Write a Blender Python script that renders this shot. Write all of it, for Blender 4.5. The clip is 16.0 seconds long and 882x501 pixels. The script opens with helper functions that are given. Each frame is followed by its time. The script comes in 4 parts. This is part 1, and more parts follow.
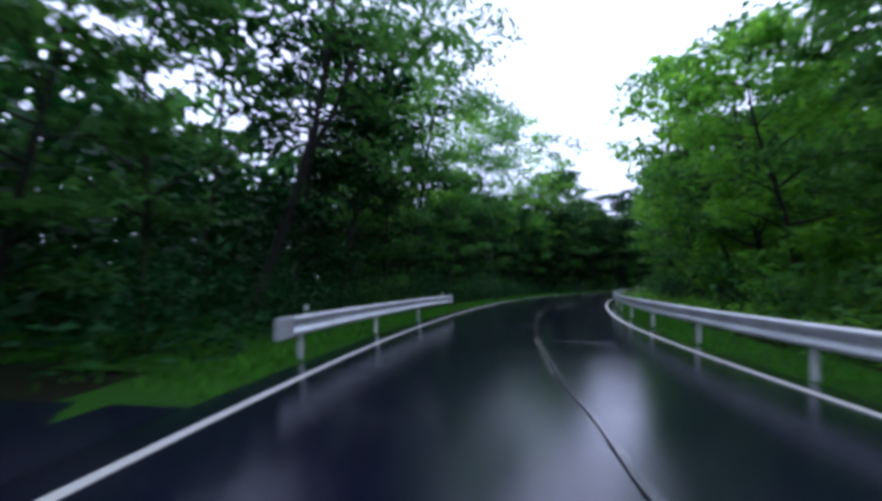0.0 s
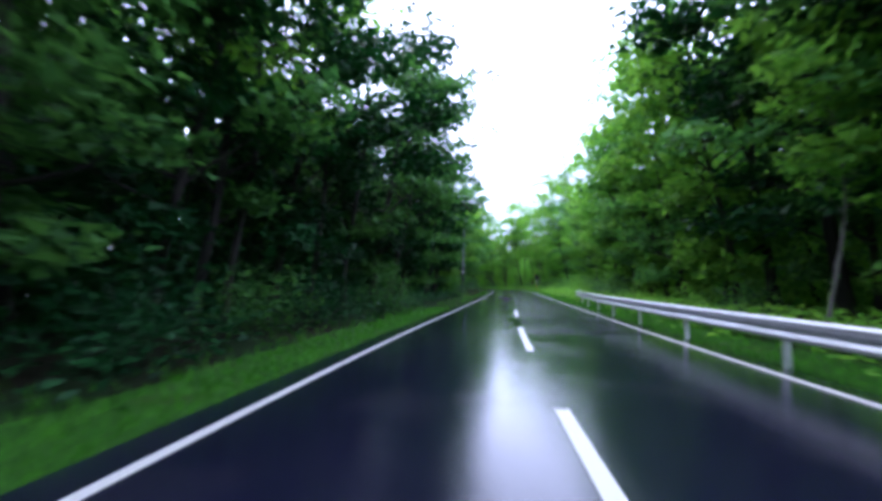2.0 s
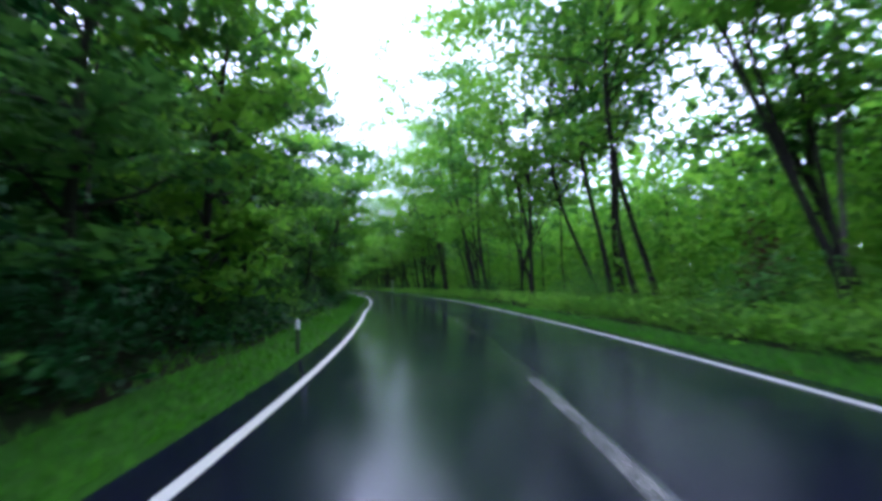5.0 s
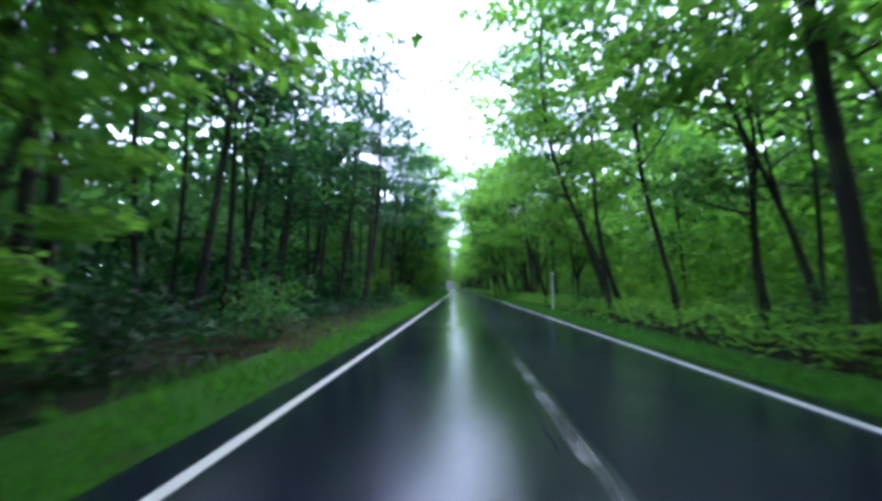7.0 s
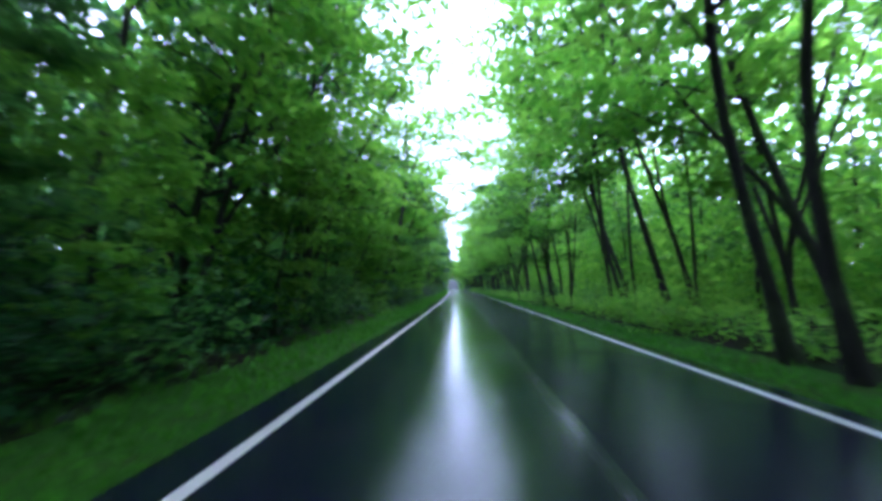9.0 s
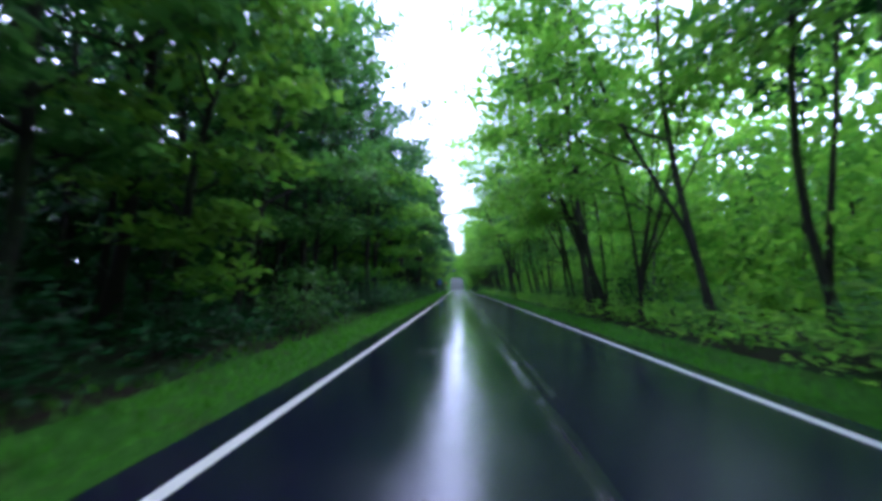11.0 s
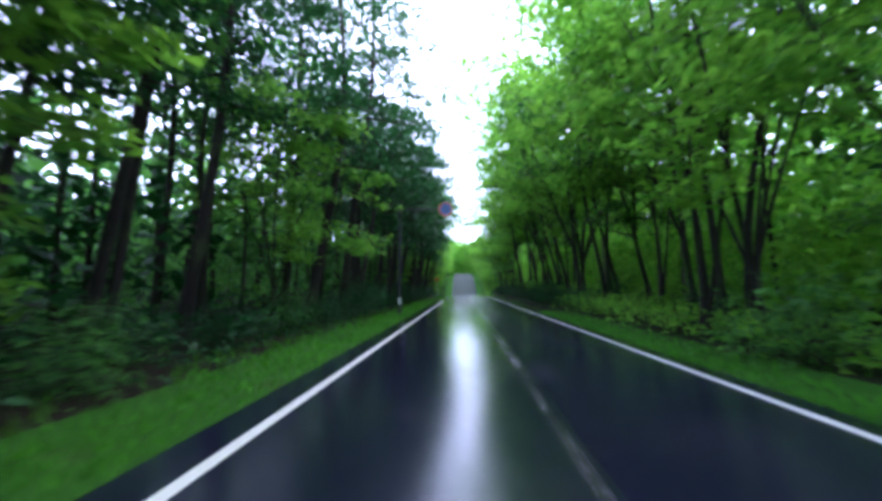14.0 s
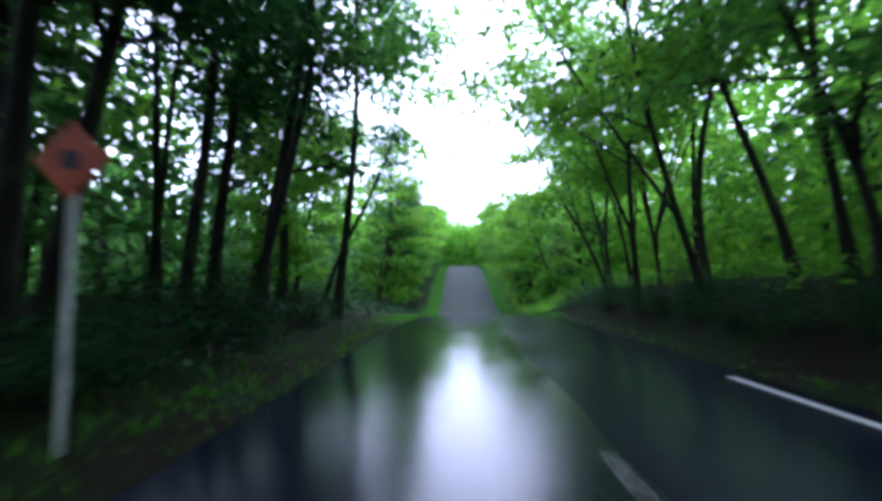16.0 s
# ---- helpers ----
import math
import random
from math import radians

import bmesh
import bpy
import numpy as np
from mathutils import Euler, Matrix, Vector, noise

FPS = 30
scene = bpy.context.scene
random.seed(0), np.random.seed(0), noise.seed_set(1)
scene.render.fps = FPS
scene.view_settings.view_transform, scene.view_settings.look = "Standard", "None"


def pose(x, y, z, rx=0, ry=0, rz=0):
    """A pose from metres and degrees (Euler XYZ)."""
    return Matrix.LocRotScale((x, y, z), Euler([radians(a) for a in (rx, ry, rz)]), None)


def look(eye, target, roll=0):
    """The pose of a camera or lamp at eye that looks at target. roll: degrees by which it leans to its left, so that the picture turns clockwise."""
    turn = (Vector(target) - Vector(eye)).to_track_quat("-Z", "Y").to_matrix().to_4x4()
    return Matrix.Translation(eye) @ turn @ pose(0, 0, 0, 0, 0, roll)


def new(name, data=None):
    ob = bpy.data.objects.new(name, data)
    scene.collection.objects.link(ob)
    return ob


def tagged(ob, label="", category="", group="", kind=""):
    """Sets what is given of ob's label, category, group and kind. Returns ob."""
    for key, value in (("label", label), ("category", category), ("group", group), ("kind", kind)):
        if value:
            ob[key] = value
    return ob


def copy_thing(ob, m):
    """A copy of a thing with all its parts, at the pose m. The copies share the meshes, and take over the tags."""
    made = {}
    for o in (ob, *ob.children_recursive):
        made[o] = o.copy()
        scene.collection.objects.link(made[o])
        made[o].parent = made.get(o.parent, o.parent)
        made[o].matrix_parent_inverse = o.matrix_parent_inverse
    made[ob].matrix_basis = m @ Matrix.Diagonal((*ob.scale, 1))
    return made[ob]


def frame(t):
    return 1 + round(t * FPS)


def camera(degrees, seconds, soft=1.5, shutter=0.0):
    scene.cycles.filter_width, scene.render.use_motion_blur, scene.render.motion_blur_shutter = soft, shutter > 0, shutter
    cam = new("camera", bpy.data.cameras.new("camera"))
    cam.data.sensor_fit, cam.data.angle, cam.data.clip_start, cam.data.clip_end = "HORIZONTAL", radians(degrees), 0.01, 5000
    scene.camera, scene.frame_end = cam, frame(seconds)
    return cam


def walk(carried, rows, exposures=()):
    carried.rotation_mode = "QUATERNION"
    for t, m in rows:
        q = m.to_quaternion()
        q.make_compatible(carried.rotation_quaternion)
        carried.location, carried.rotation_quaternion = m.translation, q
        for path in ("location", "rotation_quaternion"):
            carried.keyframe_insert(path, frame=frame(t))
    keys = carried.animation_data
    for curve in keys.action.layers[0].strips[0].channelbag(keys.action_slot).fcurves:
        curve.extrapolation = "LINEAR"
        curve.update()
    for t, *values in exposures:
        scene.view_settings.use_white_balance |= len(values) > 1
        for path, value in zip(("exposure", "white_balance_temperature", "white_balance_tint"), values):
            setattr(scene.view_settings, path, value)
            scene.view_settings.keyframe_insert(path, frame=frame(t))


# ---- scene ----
SECONDS = 16.0
PACE = 29.5                     # metres of road a second
EYE = 1.33                      # the lens over the road

# ---- the line of the road: bend (1/km, right is plus) at stations in metres ----
BEND = ((-60, 8), (-20, 8.5), (0, 8.8), (12, 12.35), (24, 7.9), (36, 9.6), (48, 9.3), (60, 5.1), (75, 2.2), (90, 0.4), (105, -2.3),
        (120, 1.8), (135, -4.5), (150, -12.7), (160, -6.0), (168, -3.6), (182, -4.2), (196, -2.6), (208, -0.7), (240, 0.05), (300, -0.3),
        (350, -0.2), (400, -0.1), (600, 0.0), (630, -9.0), (760, -9.0))
WIDE = ((-60, 3.6, 2.9), (0, 3.75, 2.95), (15, 3.45, 2.9), (30, 3.5, 3.2), (45, 3.4, 3.35), (60, 3.4, 3.4), (80, 3.05, 3.4),
        (100, 3.05, 3.1), (135, 3.05, 3.4), (150, 3.1, 3.0), (170, 3.6, 2.85), (200, 2.95, 2.85), (300, 2.8, 2.62), (760, 3.0, 2.85))
S = np.arange(-60.0, 760.0, 0.5)
_th = np.cumsum(np.interp(S, [b[0] for b in BEND], [b[1] / 1000 for b in BEND])) * 0.5
TH = _th - np.interp(0, S, _th)
_x, _y = np.cumsum(np.sin(TH)) * 0.5, np.cumsum(np.cos(TH)) * 0.5
RX, RY = _x - np.interp(0, S, _x), _y - np.interp(0, S, _y)
# level up to a crest, a short dip, then a climb to the far wood
_rise = np.interp(S, (-60, 482, 490, 500, 510, 516, 522, 530, 540, 550, 562, 580, 620, 760), (0, 0, -0.05, -0.45, -1.15, -1.6, -1.5, -0.2, 1.9, 3.7, 5.2, 6.4, 7.4, 8.0))
RZ = np.convolve(np.pad(_rise, 8, mode="edge"), np.ones(17) / 17, "valid")


def road_z(s):
    return np.interp(s, S, RZ)


def half(s, side):
    return np.interp(s, [w[0] for w in WIDE], [w[1 if side < 0 else 2] for w in WIDE])


def place(s, lat):
    """World x, y of a point at station s, lat metres to the right of the middle."""
    th = np.interp(s, S, TH)
    return np.interp(s, S, RX) + lat * np.cos(th), np.interp(s, S, RY) - lat * np.sin(th)


# ---- camera: seconds, metres right of the middle line, turn, tilt, lean (degrees) ----
DRIVE = ((0.0, -1.07, -3.3, 4.24, 0.1), (0.5, -0.76, -4.7, 4.87, 0.6), (1.0, -0.79, -5.9, 4.62, -0.6), (1.5, -0.82, -5.1, 4.68, -0.1),
         (2.0, -0.79, -5.0, 4.42, 0.3), (2.5, -1.07, -3.0, 4.45, 0.05), (3.0, -0.86, -3.2, 4.7, 0.6), (3.5, -0.95, -2.9, 4.3, -0.85),
         (4.0, -1.07, -0.7, 4.3, -0.4), (4.5, -1.26, -1.3, 4.3, 0.55), (4.7, -1.26, -1.85, 4.18, 1.7), (5.3, -1.2, -2.5, 4.4, 1.2), (6.1, -1.05, -2.9, 4.6, 0.7),
         (7.0, -0.95, -2.9, 4.77, 0.4), (7.5, -1.16, -2.45, 4.9, -0.1), (8.0, -1.17, -2.65, 4.82, -0.65), (8.5, -1.14, -2.6, 4.6, -0.4), (9.0, -1.01, -2.75, 4.74, 0.3),
         (10.2, -0.92, -2.75, 4.7, 0.1), (11.5, -0.84, -2.75, 4.7, -0.1), (12.0, -0.83, -2.8, 4.64, 0.35), (12.5, -0.82, -3.2, 4.36, 0.15), (13.0, -0.88, -2.85, 4.45, 0.1),
         (13.5, -0.93, -2.3, 4.17, 0.1), (14.0, -0.91, -2.9, 4.78, 0.2), (14.5, -0.96, -3.3, 4.51, 0.3), (15.0, -1.0, -2.5, 4.7, 0.6), (15.5, -0.97, -2.8, 4.4, 0.6),
         (16.0, -1.15, -2.4, 4.7, 0.6))


def drive_row(t):
    ts = [r[0] for r in DRIVE]
    off, turn, tilt, lean = (float(np.interp(t, ts, [r[k] for r in DRIVE])) for k in (1, 2, 3, 4))
    s = PACE * t
    x, y = place(s, off)
    th = float(np.interp(s, S, TH)) + radians(turn)
    z = EYE + float(road_z(s))
    c = math.cos(radians(tilt))
    eye = Vector((x, y, z))
    return t, look(eye, eye + Vector((math.sin(th) * c, math.cos(th) * c, math.sin(radians(tilt)))), -lean)


cam = camera(90, SECONDS, soft=4.0, shutter=0.15)
walk(cam, [drive_row(k / 10) for k in range(161)], exposures=((0.0, 0.30, 6150, 10), (0.5, 0.75, 6200, 9), (1.0, 1.30, 6050, 13), (1.5, 1.35, 6050, 13), (2.0, 1.60, 6050, 12), (2.5, 1.40, 6050, 13), (3.0, 1.20, 6050, 14), (3.5, 1.25, 6050, 14), (4.2, 1.50, 6050, 11), (4.7, 1.55, 6050, 12), (7.0, 2.05, 5900, 15), (8.0, 2.25, 5900, 16), (8.5, 2.60, 5700, 19), (9.0, 2.25, 5550, 22), (11.5, 1.80, 5800, 17), (12.5, 2.30, 5850, 16), (13.5, 1.80, 6000, 12), (14.5, 2.20, 6050, 12), (15.3, 2.10, 6200, 9), (16.0, 1.70, 6050, 12)))

# ---- daylight: overcast sky, a broad weak sun behind the cloud ----
world = bpy.data.worlds.new("overcast_sky")
scene.world = world
world.use_nodes = True
wn, wl_ = world.node_tree.nodes, world.node_tree.links
sky = wn.new("ShaderNodeTexSky")
sky.sky_type, sky.sun_disc = "NISHITA", False
sky.sun_elevation, sky.sun_rotation = radians(52), radians(20)
cloud = wn.new("ShaderNodeMix")
cloud.data_type = "RGBA"
cloud.inputs[0].default_value = 0.86
cloud.inputs[7].default_value = (9.2, 9.9, 14.2, 1)
wl_.new(sky.outputs[0], cloud.inputs[6])
wl_.new(cloud.outputs[2], wn["Background"].inputs[0])
wn["Background"].inputs[1].default_value = 0.15
sun = new("sun", bpy.data.lights.new("sun", "SUN"))
sun.data.energy, sun.data.angle, sun.data.color = 0.6, radians(20), (1.0, 0.97, 0.90)
sun.matrix_world = look((0, 0, 60), (-math.sin(radians(20)) * 40, -math.cos(radians(20)) * 40, 60 - 51))


# ---- materials ----
def material(name):
    m = bpy.data.materials.new(name)
    m.use_nodes = True
    return m, m.node_tree.nodes, m.node_tree.links, m.node_tree.nodes["Principled BSDF"]


def noise_node(n, l, scale, detail=4.0, rough=0.55, stretch=None):
    co = n.new("ShaderNodeNewGeometry")
    t = n.new("ShaderNodeTexNoise")
    t.inputs["Scale"].default_value, t.inputs["Detail"].default_value, t.inputs["Roughness"].default_value = scale, detail, rough
    if stretch:
        mp = n.new("ShaderNodeMapping")
        mp.inputs["Scale"].default_value = stretch
        l.new(co.outputs["Position"], mp.inputs["Vector"])
        l.new(mp.outputs[0], t.inputs["Vector"])
    else:
        l.new(co.outputs["Position"], t.inputs["Vector"])
    return t.outputs["Fac"]


def ramp(n, l, fac, stops):
    r = n.new("ShaderNodeValToRGB")
    while len(r.color_ramp.elements) < len(stops):
        r.color_ramp.elements.new(0.5)
    for e, (at, c) in zip(r.color_ramp.elements, stops):
        e.position, e.color = at, (*c, 1) if len(c) == 3 else c
    l.new(fac, r.inputs[0])
    return r.outputs[0]


def mixed(n, l, a, b, fac, kind="MIX"):
    m = n.new("ShaderNodeMix")
    m.data_type, m.blend_type = "RGBA", kind
    for k, v in ((6, a), (7, b), (0, fac)):
        if isinstance(v, (int, float)):
            m.inputs[k].default_value = v
        elif isinstance(v, tuple):
            m.inputs[k].default_value = (*v, 1)
        else:
            l.new(v, m.inputs[k])
    return m.outputs[2]


def bump(n, l, bsdf, height, strength, distance):
    b = n.new("ShaderNodeBump")
    b.inputs["Strength"].default_value, b.inputs["Distance"].default_value = strength, distance
    l.new(height, b.inputs["Height"])
    l.new(b.outputs[0], bsdf.inputs["Normal"])


def plain(name, colour, rough=0.6, metal=0.0, spread=0.25, scale=6.0, relief=0.0, sheen=0.5):
    """A painted or cast surface with stains at two scales."""
    m, n, l, b = material(name)
    dark = tuple(c * (1 - spread) for c in colour)
    big, small = noise_node(n, l, scale), noise_node(n, l, scale * 9)
    c1 = mixed(n, l, colour, dark, ramp(n, l, big, ((0.35, (0, 0, 0)), (0.7, (1, 1, 1)))))
    l.new(mixed(n, l, c1, dark, ramp(n, l, small, ((0.5, (0, 0, 0)), (0.8, (0.6, 0.6, 0.6))))), b.inputs["Base Color"])
    b.inputs["Roughness"].default_value, b.inputs["Metallic"].default_value = rough, metal
    b.inputs["Specular IOR Level"].default_value = sheen
    if relief:
        bump(n, l, b, small, 0.5, relief)
    return m


def leaf_material(name, fresh, deep, glow=0.35):
    """Thin leaves: broken greens, some light let through, a wet sheen."""
    m, n, l, b = material(name)
    geo, inf = n.new("ShaderNodeNewGeometry"), n.new("ShaderNodeObjectInfo")
    patch = noise_node(n, l, 0.35, 3)
    c = mixed(n, l, deep, fresh, ramp(n, l, geo.outputs["Random Per Island"], ((0.0, (0, 0, 0)), (1.0, (1, 1, 1)))))
    c = mixed(n, l, c, fresh, ramp(n, l, patch, ((0.45, (0, 0, 0)), (0.75, (0.8, 0.8, 0.8)))))
    hue = n.new("ShaderNodeHueSaturation")
    tone = n.new("ShaderNodeMapRange")
    tone.inputs[3].default_value, tone.inputs[4].default_value = 0.75, 1.3
    l.new(inf.outputs["Random"], tone.inputs[0])
    l.new(tone.outputs[0], hue.inputs["Value"])
    l.new(c, hue.inputs["Color"])
    l.new(hue.outputs[0], b.inputs["Base Color"])
    b.inputs["Roughness"].default_value = 0.5
    b.inputs["Specular IOR Level"].default_value = 0.10
    tr = n.new("ShaderNodeBsdfTranslucent")
    l.new(mixed(n, l, hue.outputs[0], (1.0, 1.0, 0.45), 0.55, "MULTIPLY"), tr.inputs[0])
    mx = n.new("ShaderNodeMixShader")
    mx.inputs[0].default_value = glow
    l.new(b.outputs[0], mx.inputs[1])
    l.new(tr.outputs[0], mx.inputs[2])
    l.new(mx.outputs[0], n["Material Output"].inputs[0])
    return m


def bark_material(name, light, dark):
    m, n, l, b = material(name)
    ridges = noise_node(n, l, 14, 5, 0.6, (1, 1, 0.18))
    moss = noise_node(n, l, 1.3, 4)
    c = mixed(n, l, dark, light, ridges)
    l.new(mixed(n, l, c, (0.05, 0.075, 0.03), ramp(n, l, moss, ((0.5, (0, 0, 0)), (0.75, (0.7, 0.7, 0.7))))), b.inputs["Base Color"])
    b.inputs["Roughness"].default_value = 0.8
    b.inputs["Specular IOR Level"].default_value = 0.15
    bump(n, l, b, ridges, 0.8, 0.03)
    return m


def asphalt_material(name, low, high, dry, sheen):
    """Wet asphalt; low, high: roughness where the water stands and where it drains, dry: of the open patches."""
    m, n, l, b = material(name)
    grit, patch, pool = noise_node(n, l, 160, 2), noise_node(n, l, 0.55, 5, 0.6), noise_node(n, l, 0.22, 4, 0.6)
    c = mixed(n, l, (0.003, 0.0033, 0.009), (0.008, 0.009, 0.022), grit)
    c = mixed(n, l, c, (0.011, 0.011, 0.021), ramp(n, l, patch, ((0.52, (0, 0, 0)), (0.62, (0.7, 0.7, 0.7)))))
    l.new(c, b.inputs["Base Color"])
    rr = ramp(n, l, pool, ((0.35, (low,) * 3), (0.65, (high,) * 3)))
    l.new(mixed(n, l, rr, (dry,) * 3, ramp(n, l, patch, ((0.56, (0, 0, 0)), (0.6, (0.8, 0.8, 0.8))))), b.inputs["Roughness"])
    b.inputs["Specular IOR Level"].default_value = sheen
    h = n.new("ShaderNodeMath")
    h.operation = "ADD"
    l.new(grit, h.inputs[0])
    l.new(patch, h.inputs[1])
    bump(n, l, b, h.outputs[0], 0.07, 0.008)
    return m


def paint_material(name, wear, rough=0.35, share=1.0):
    m, n, l, b = material(name)
    fine, broad = noise_node(n, l, 45, 4, 0.7), noise_node(n, l, 1.2, 3)
    k = n.new("ShaderNodeMath")
    k.operation = "MULTIPLY_ADD"
    l.new(broad, k.inputs[0])
    k.inputs[1].default_value = share
    l.new(fine, k.inputs[2])
    worn = ramp(n, l, k.outputs[0], ((wear, (0, 0, 0)), (wear + 0.12, (1, 1, 1))))
    l.new(mixed(n, l, (0.47, 0.47, 0.44), (0.014, 0.014, 0.020), worn), b.inputs["Base Color"])
    b.inputs["Roughness"].default_value = rough
    return m


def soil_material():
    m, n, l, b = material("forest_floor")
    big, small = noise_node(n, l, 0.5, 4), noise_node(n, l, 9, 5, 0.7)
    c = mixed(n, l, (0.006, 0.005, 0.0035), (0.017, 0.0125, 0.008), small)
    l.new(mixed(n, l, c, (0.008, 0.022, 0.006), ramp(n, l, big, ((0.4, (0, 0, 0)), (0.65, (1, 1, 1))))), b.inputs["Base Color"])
    b.inputs["Roughness"].default_value = 0.9
    b.inputs["Specular IOR Level"].default_value = 0.05
    bump(n, l, b, small, 0.7, 0.06)
    return m


def turf_material():
    m, n, l, b = material("turf")
    big, small = noise_node(n, l, 0.9, 4), noise_node(n, l, 22, 5, 0.7)
    c = mixed(n, l, (0.012, 0.045, 0.008), (0.036, 0.13, 0.012), small)
    l.new(mixed(n, l, c, (0.035, 0.030, 0.014), ramp(n, l, big, ((0.55, (0, 0, 0)), (0.75, (0.8, 0.8, 0.8))))), b.inputs["Base Color"])
    b.inputs["Roughness"].default_value = 0.9
    b.inputs["Specular IOR Level"].default_value = 0.05
    bump(n, l, b, small, 0.8, 0.08)
    return m


ASPHALT, DULL_ASPHALT = asphalt_material("wet_asphalt", 0.075, 0.13, 0.18, 0.42), asphalt_material("wet_coarse_asphalt", 0.15, 0.24, 0.25, 0.08)
SOIL, TURF = soil_material(), turf_material()
EDGE_PAINT, MID_PAINT, FADED_PAINT = paint_material("edge_line_paint", 1.28), paint_material("centre_paint", 1.1), paint_material("worn_centre_paint", 0.50, 0.18, 0.3)
SEAM_PAINT = paint_material("almost_gone_paint", 0.435, 0.16, 0.3)
BARK = bark_material("brown_grey_bark", (0.036, 0.033, 0.030), (0.010, 0.009, 0.008))
PALE_BARK = bark_material("pale_grey_bark", (0.22, 0.21, 0.18), (0.07, 0.065, 0.055))
PINE_BARK = bark_material("dark_red_brown_bark", (0.034, 0.027, 0.025), (0.010, 0.008, 0.0075))
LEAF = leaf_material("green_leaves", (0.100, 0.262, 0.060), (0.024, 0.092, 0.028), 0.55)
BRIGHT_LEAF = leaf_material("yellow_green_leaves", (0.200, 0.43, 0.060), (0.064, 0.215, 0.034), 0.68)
# deep green, darkened further to carry the shade under the trees
SHADE_DARK_LEAF = leaf_material("deep_green_shade_leaves", (0.015, 0.078, 0.019), (0.0034, 0.028, 0.009), 0.30)
NEEDLE = leaf_material("blue_green_needles", (0.036, 0.128, 0.044), (0.010, 0.050, 0.020), 0.38)
GRASS = leaf_material("verge_grass", (0.062, 0.225, 0.013), (0.015, 0.085, 0.009), 0.4)
RAIL_WHITE = plain("galvanised_white_rail", (0.62, 0.64, 0.66), 0.32, 0.35, 0.25, 1.5)
# the pale grey-green puts distant haze into the hill's asphalt colour
HILL_ASPHALT = plain("hazed_pale_asphalt", (0.026, 0.038, 0.035), 0.75, 0, 0.3, 0.6, 0.004, 0.06)
POST_WHITE = plain("white_post_paint", (0.68, 0.69, 0.68), 0.45, 0, 0.3, 4)
CONCRETE = plain("grey_concrete", (0.17, 0.175, 0.19), 0.75, 0, 0.25, 3, 0.01)
DARK_WRAP = plain("dark_grey_wrap", (0.028, 0.028, 0.034), 0.6, 0, 0.3, 3)
ORANGE = plain("orange_paint", (0.75, 0.13, 0.02), 0.4, 0, 0.25, 5)
SIGN_RED = plain("faded_red_sign", (0.55, 0.09, 0.02), 0.45, 0, 0.25, 4)
SIGN_BACK = plain("dull_metal", (0.32, 0.33, 0.34), 0.45, 0.6, 0.2, 5)
BLUE = plain("blue_sign_paint", (0.03, 0.13, 0.55), 0.4, 0, 0.2, 5)
BLACK = plain("black_plastic", (0.02, 0.02, 0.022), 0.5, 0, 0.2, 5)
MIRROR, _mn, _ml, _mb = material("mirror")
_mb.inputs["Metallic"].default_value, _mb.inputs["Roughness"].default_value = 1.0, 0.04
_mb.inputs["Base Color"].default_value = (0.75, 0.78, 0.78, 1)


# ---- mesh helpers ----
def mesh_from(name, verts, faces, mat, smooth=False):
    """verts: n x 3; faces: list or array of polygons."""
    me = bpy.data.meshes.new(name)
    me.from_pydata(np.asarray(verts, float).tolist(), [], faces if isinstance(faces, list) else faces.tolist())
    me.materials.append(mat)
    if smooth:
        me.polygons.foreach_set("use_smooth", np.ones(len(me.polygons), bool))
    me.update()
    return me


def part(name, bm, mat, parent, label="", smooth=False):
    """Links a bmesh, or a ready mesh, as one mesh object under a thing or a part."""
    if isinstance(bm, bmesh.types.BMesh):
        me = bpy.data.meshes.new(name)
        bmesh.ops.recalc_face_normals(bm, faces=bm.faces)
        if smooth:
            for f in bm.faces:
                f.smooth = True
        bm.to_mesh(me)
        bm.free()
        me.materials.append(mat)
    else:
        me = bm
    ob = new(name, me)
    ob.parent = parent
    return tagged(ob, label)


def bm_box(sx, sy, sz, at=(0, 0, 0), bevel=0.0):
    bm = bmesh.new()
    bmesh.ops.create_cube(bm, size=1, matrix=Matrix.Translation(at) @ Matrix.Diagonal((sx, sy, sz, 1)))
    if bevel:
        bmesh.ops.bevel(bm, geom=bm.edges[:], offset=bevel, segments=2, affect="EDGES")
    return bm


def bm_rod(r0, r1, z0, z1, sides=16, at=(0, 0)):
    bm = bmesh.new()
    bmesh.ops.create_cone(bm, cap_ends=True, segments=sides, radius1=r0, radius2=r1, depth=z1 - z0,
                          matrix=Matrix.Translation((at[0], at[1], (z0 + z1) / 2)))
    return bm


def ribbon(s0, s1, step, lats, zs, cross_z=None):
    """A strip along the road: lats, zs are functions of the station array giving columns."""
    ss = np.linspace(s0, s1, max(2, int(round((s1 - s0) / step)) + 1))
    cols = []
    for la, z in zip(lats, zs):
        lat = la(ss) if callable(la) else np.full_like(ss, la)
        x, y = place(ss, lat)
        cols.append(np.stack([x, y, road_z(ss) + (z(ss, lat) if callable(z) else z)], 1))
    v = np.stack(cols, 1)
    n, k = v.shape[:2]
    i = np.arange(n - 1)[:, None] * k + np.arange(k - 1)[None]
    f = np.stack([i, i + 1, i + k + 1, i + k], -1).reshape(-1, 4)
    return v.reshape(-1, 3), f


def joined(pieces):
    vs, fs, base = [], [], 0
    for v, f in pieces:
        vs.append(v)
        fs.append(f + base)
        base += len(v)
    return np.concatenate(vs), np.concatenate(fs)


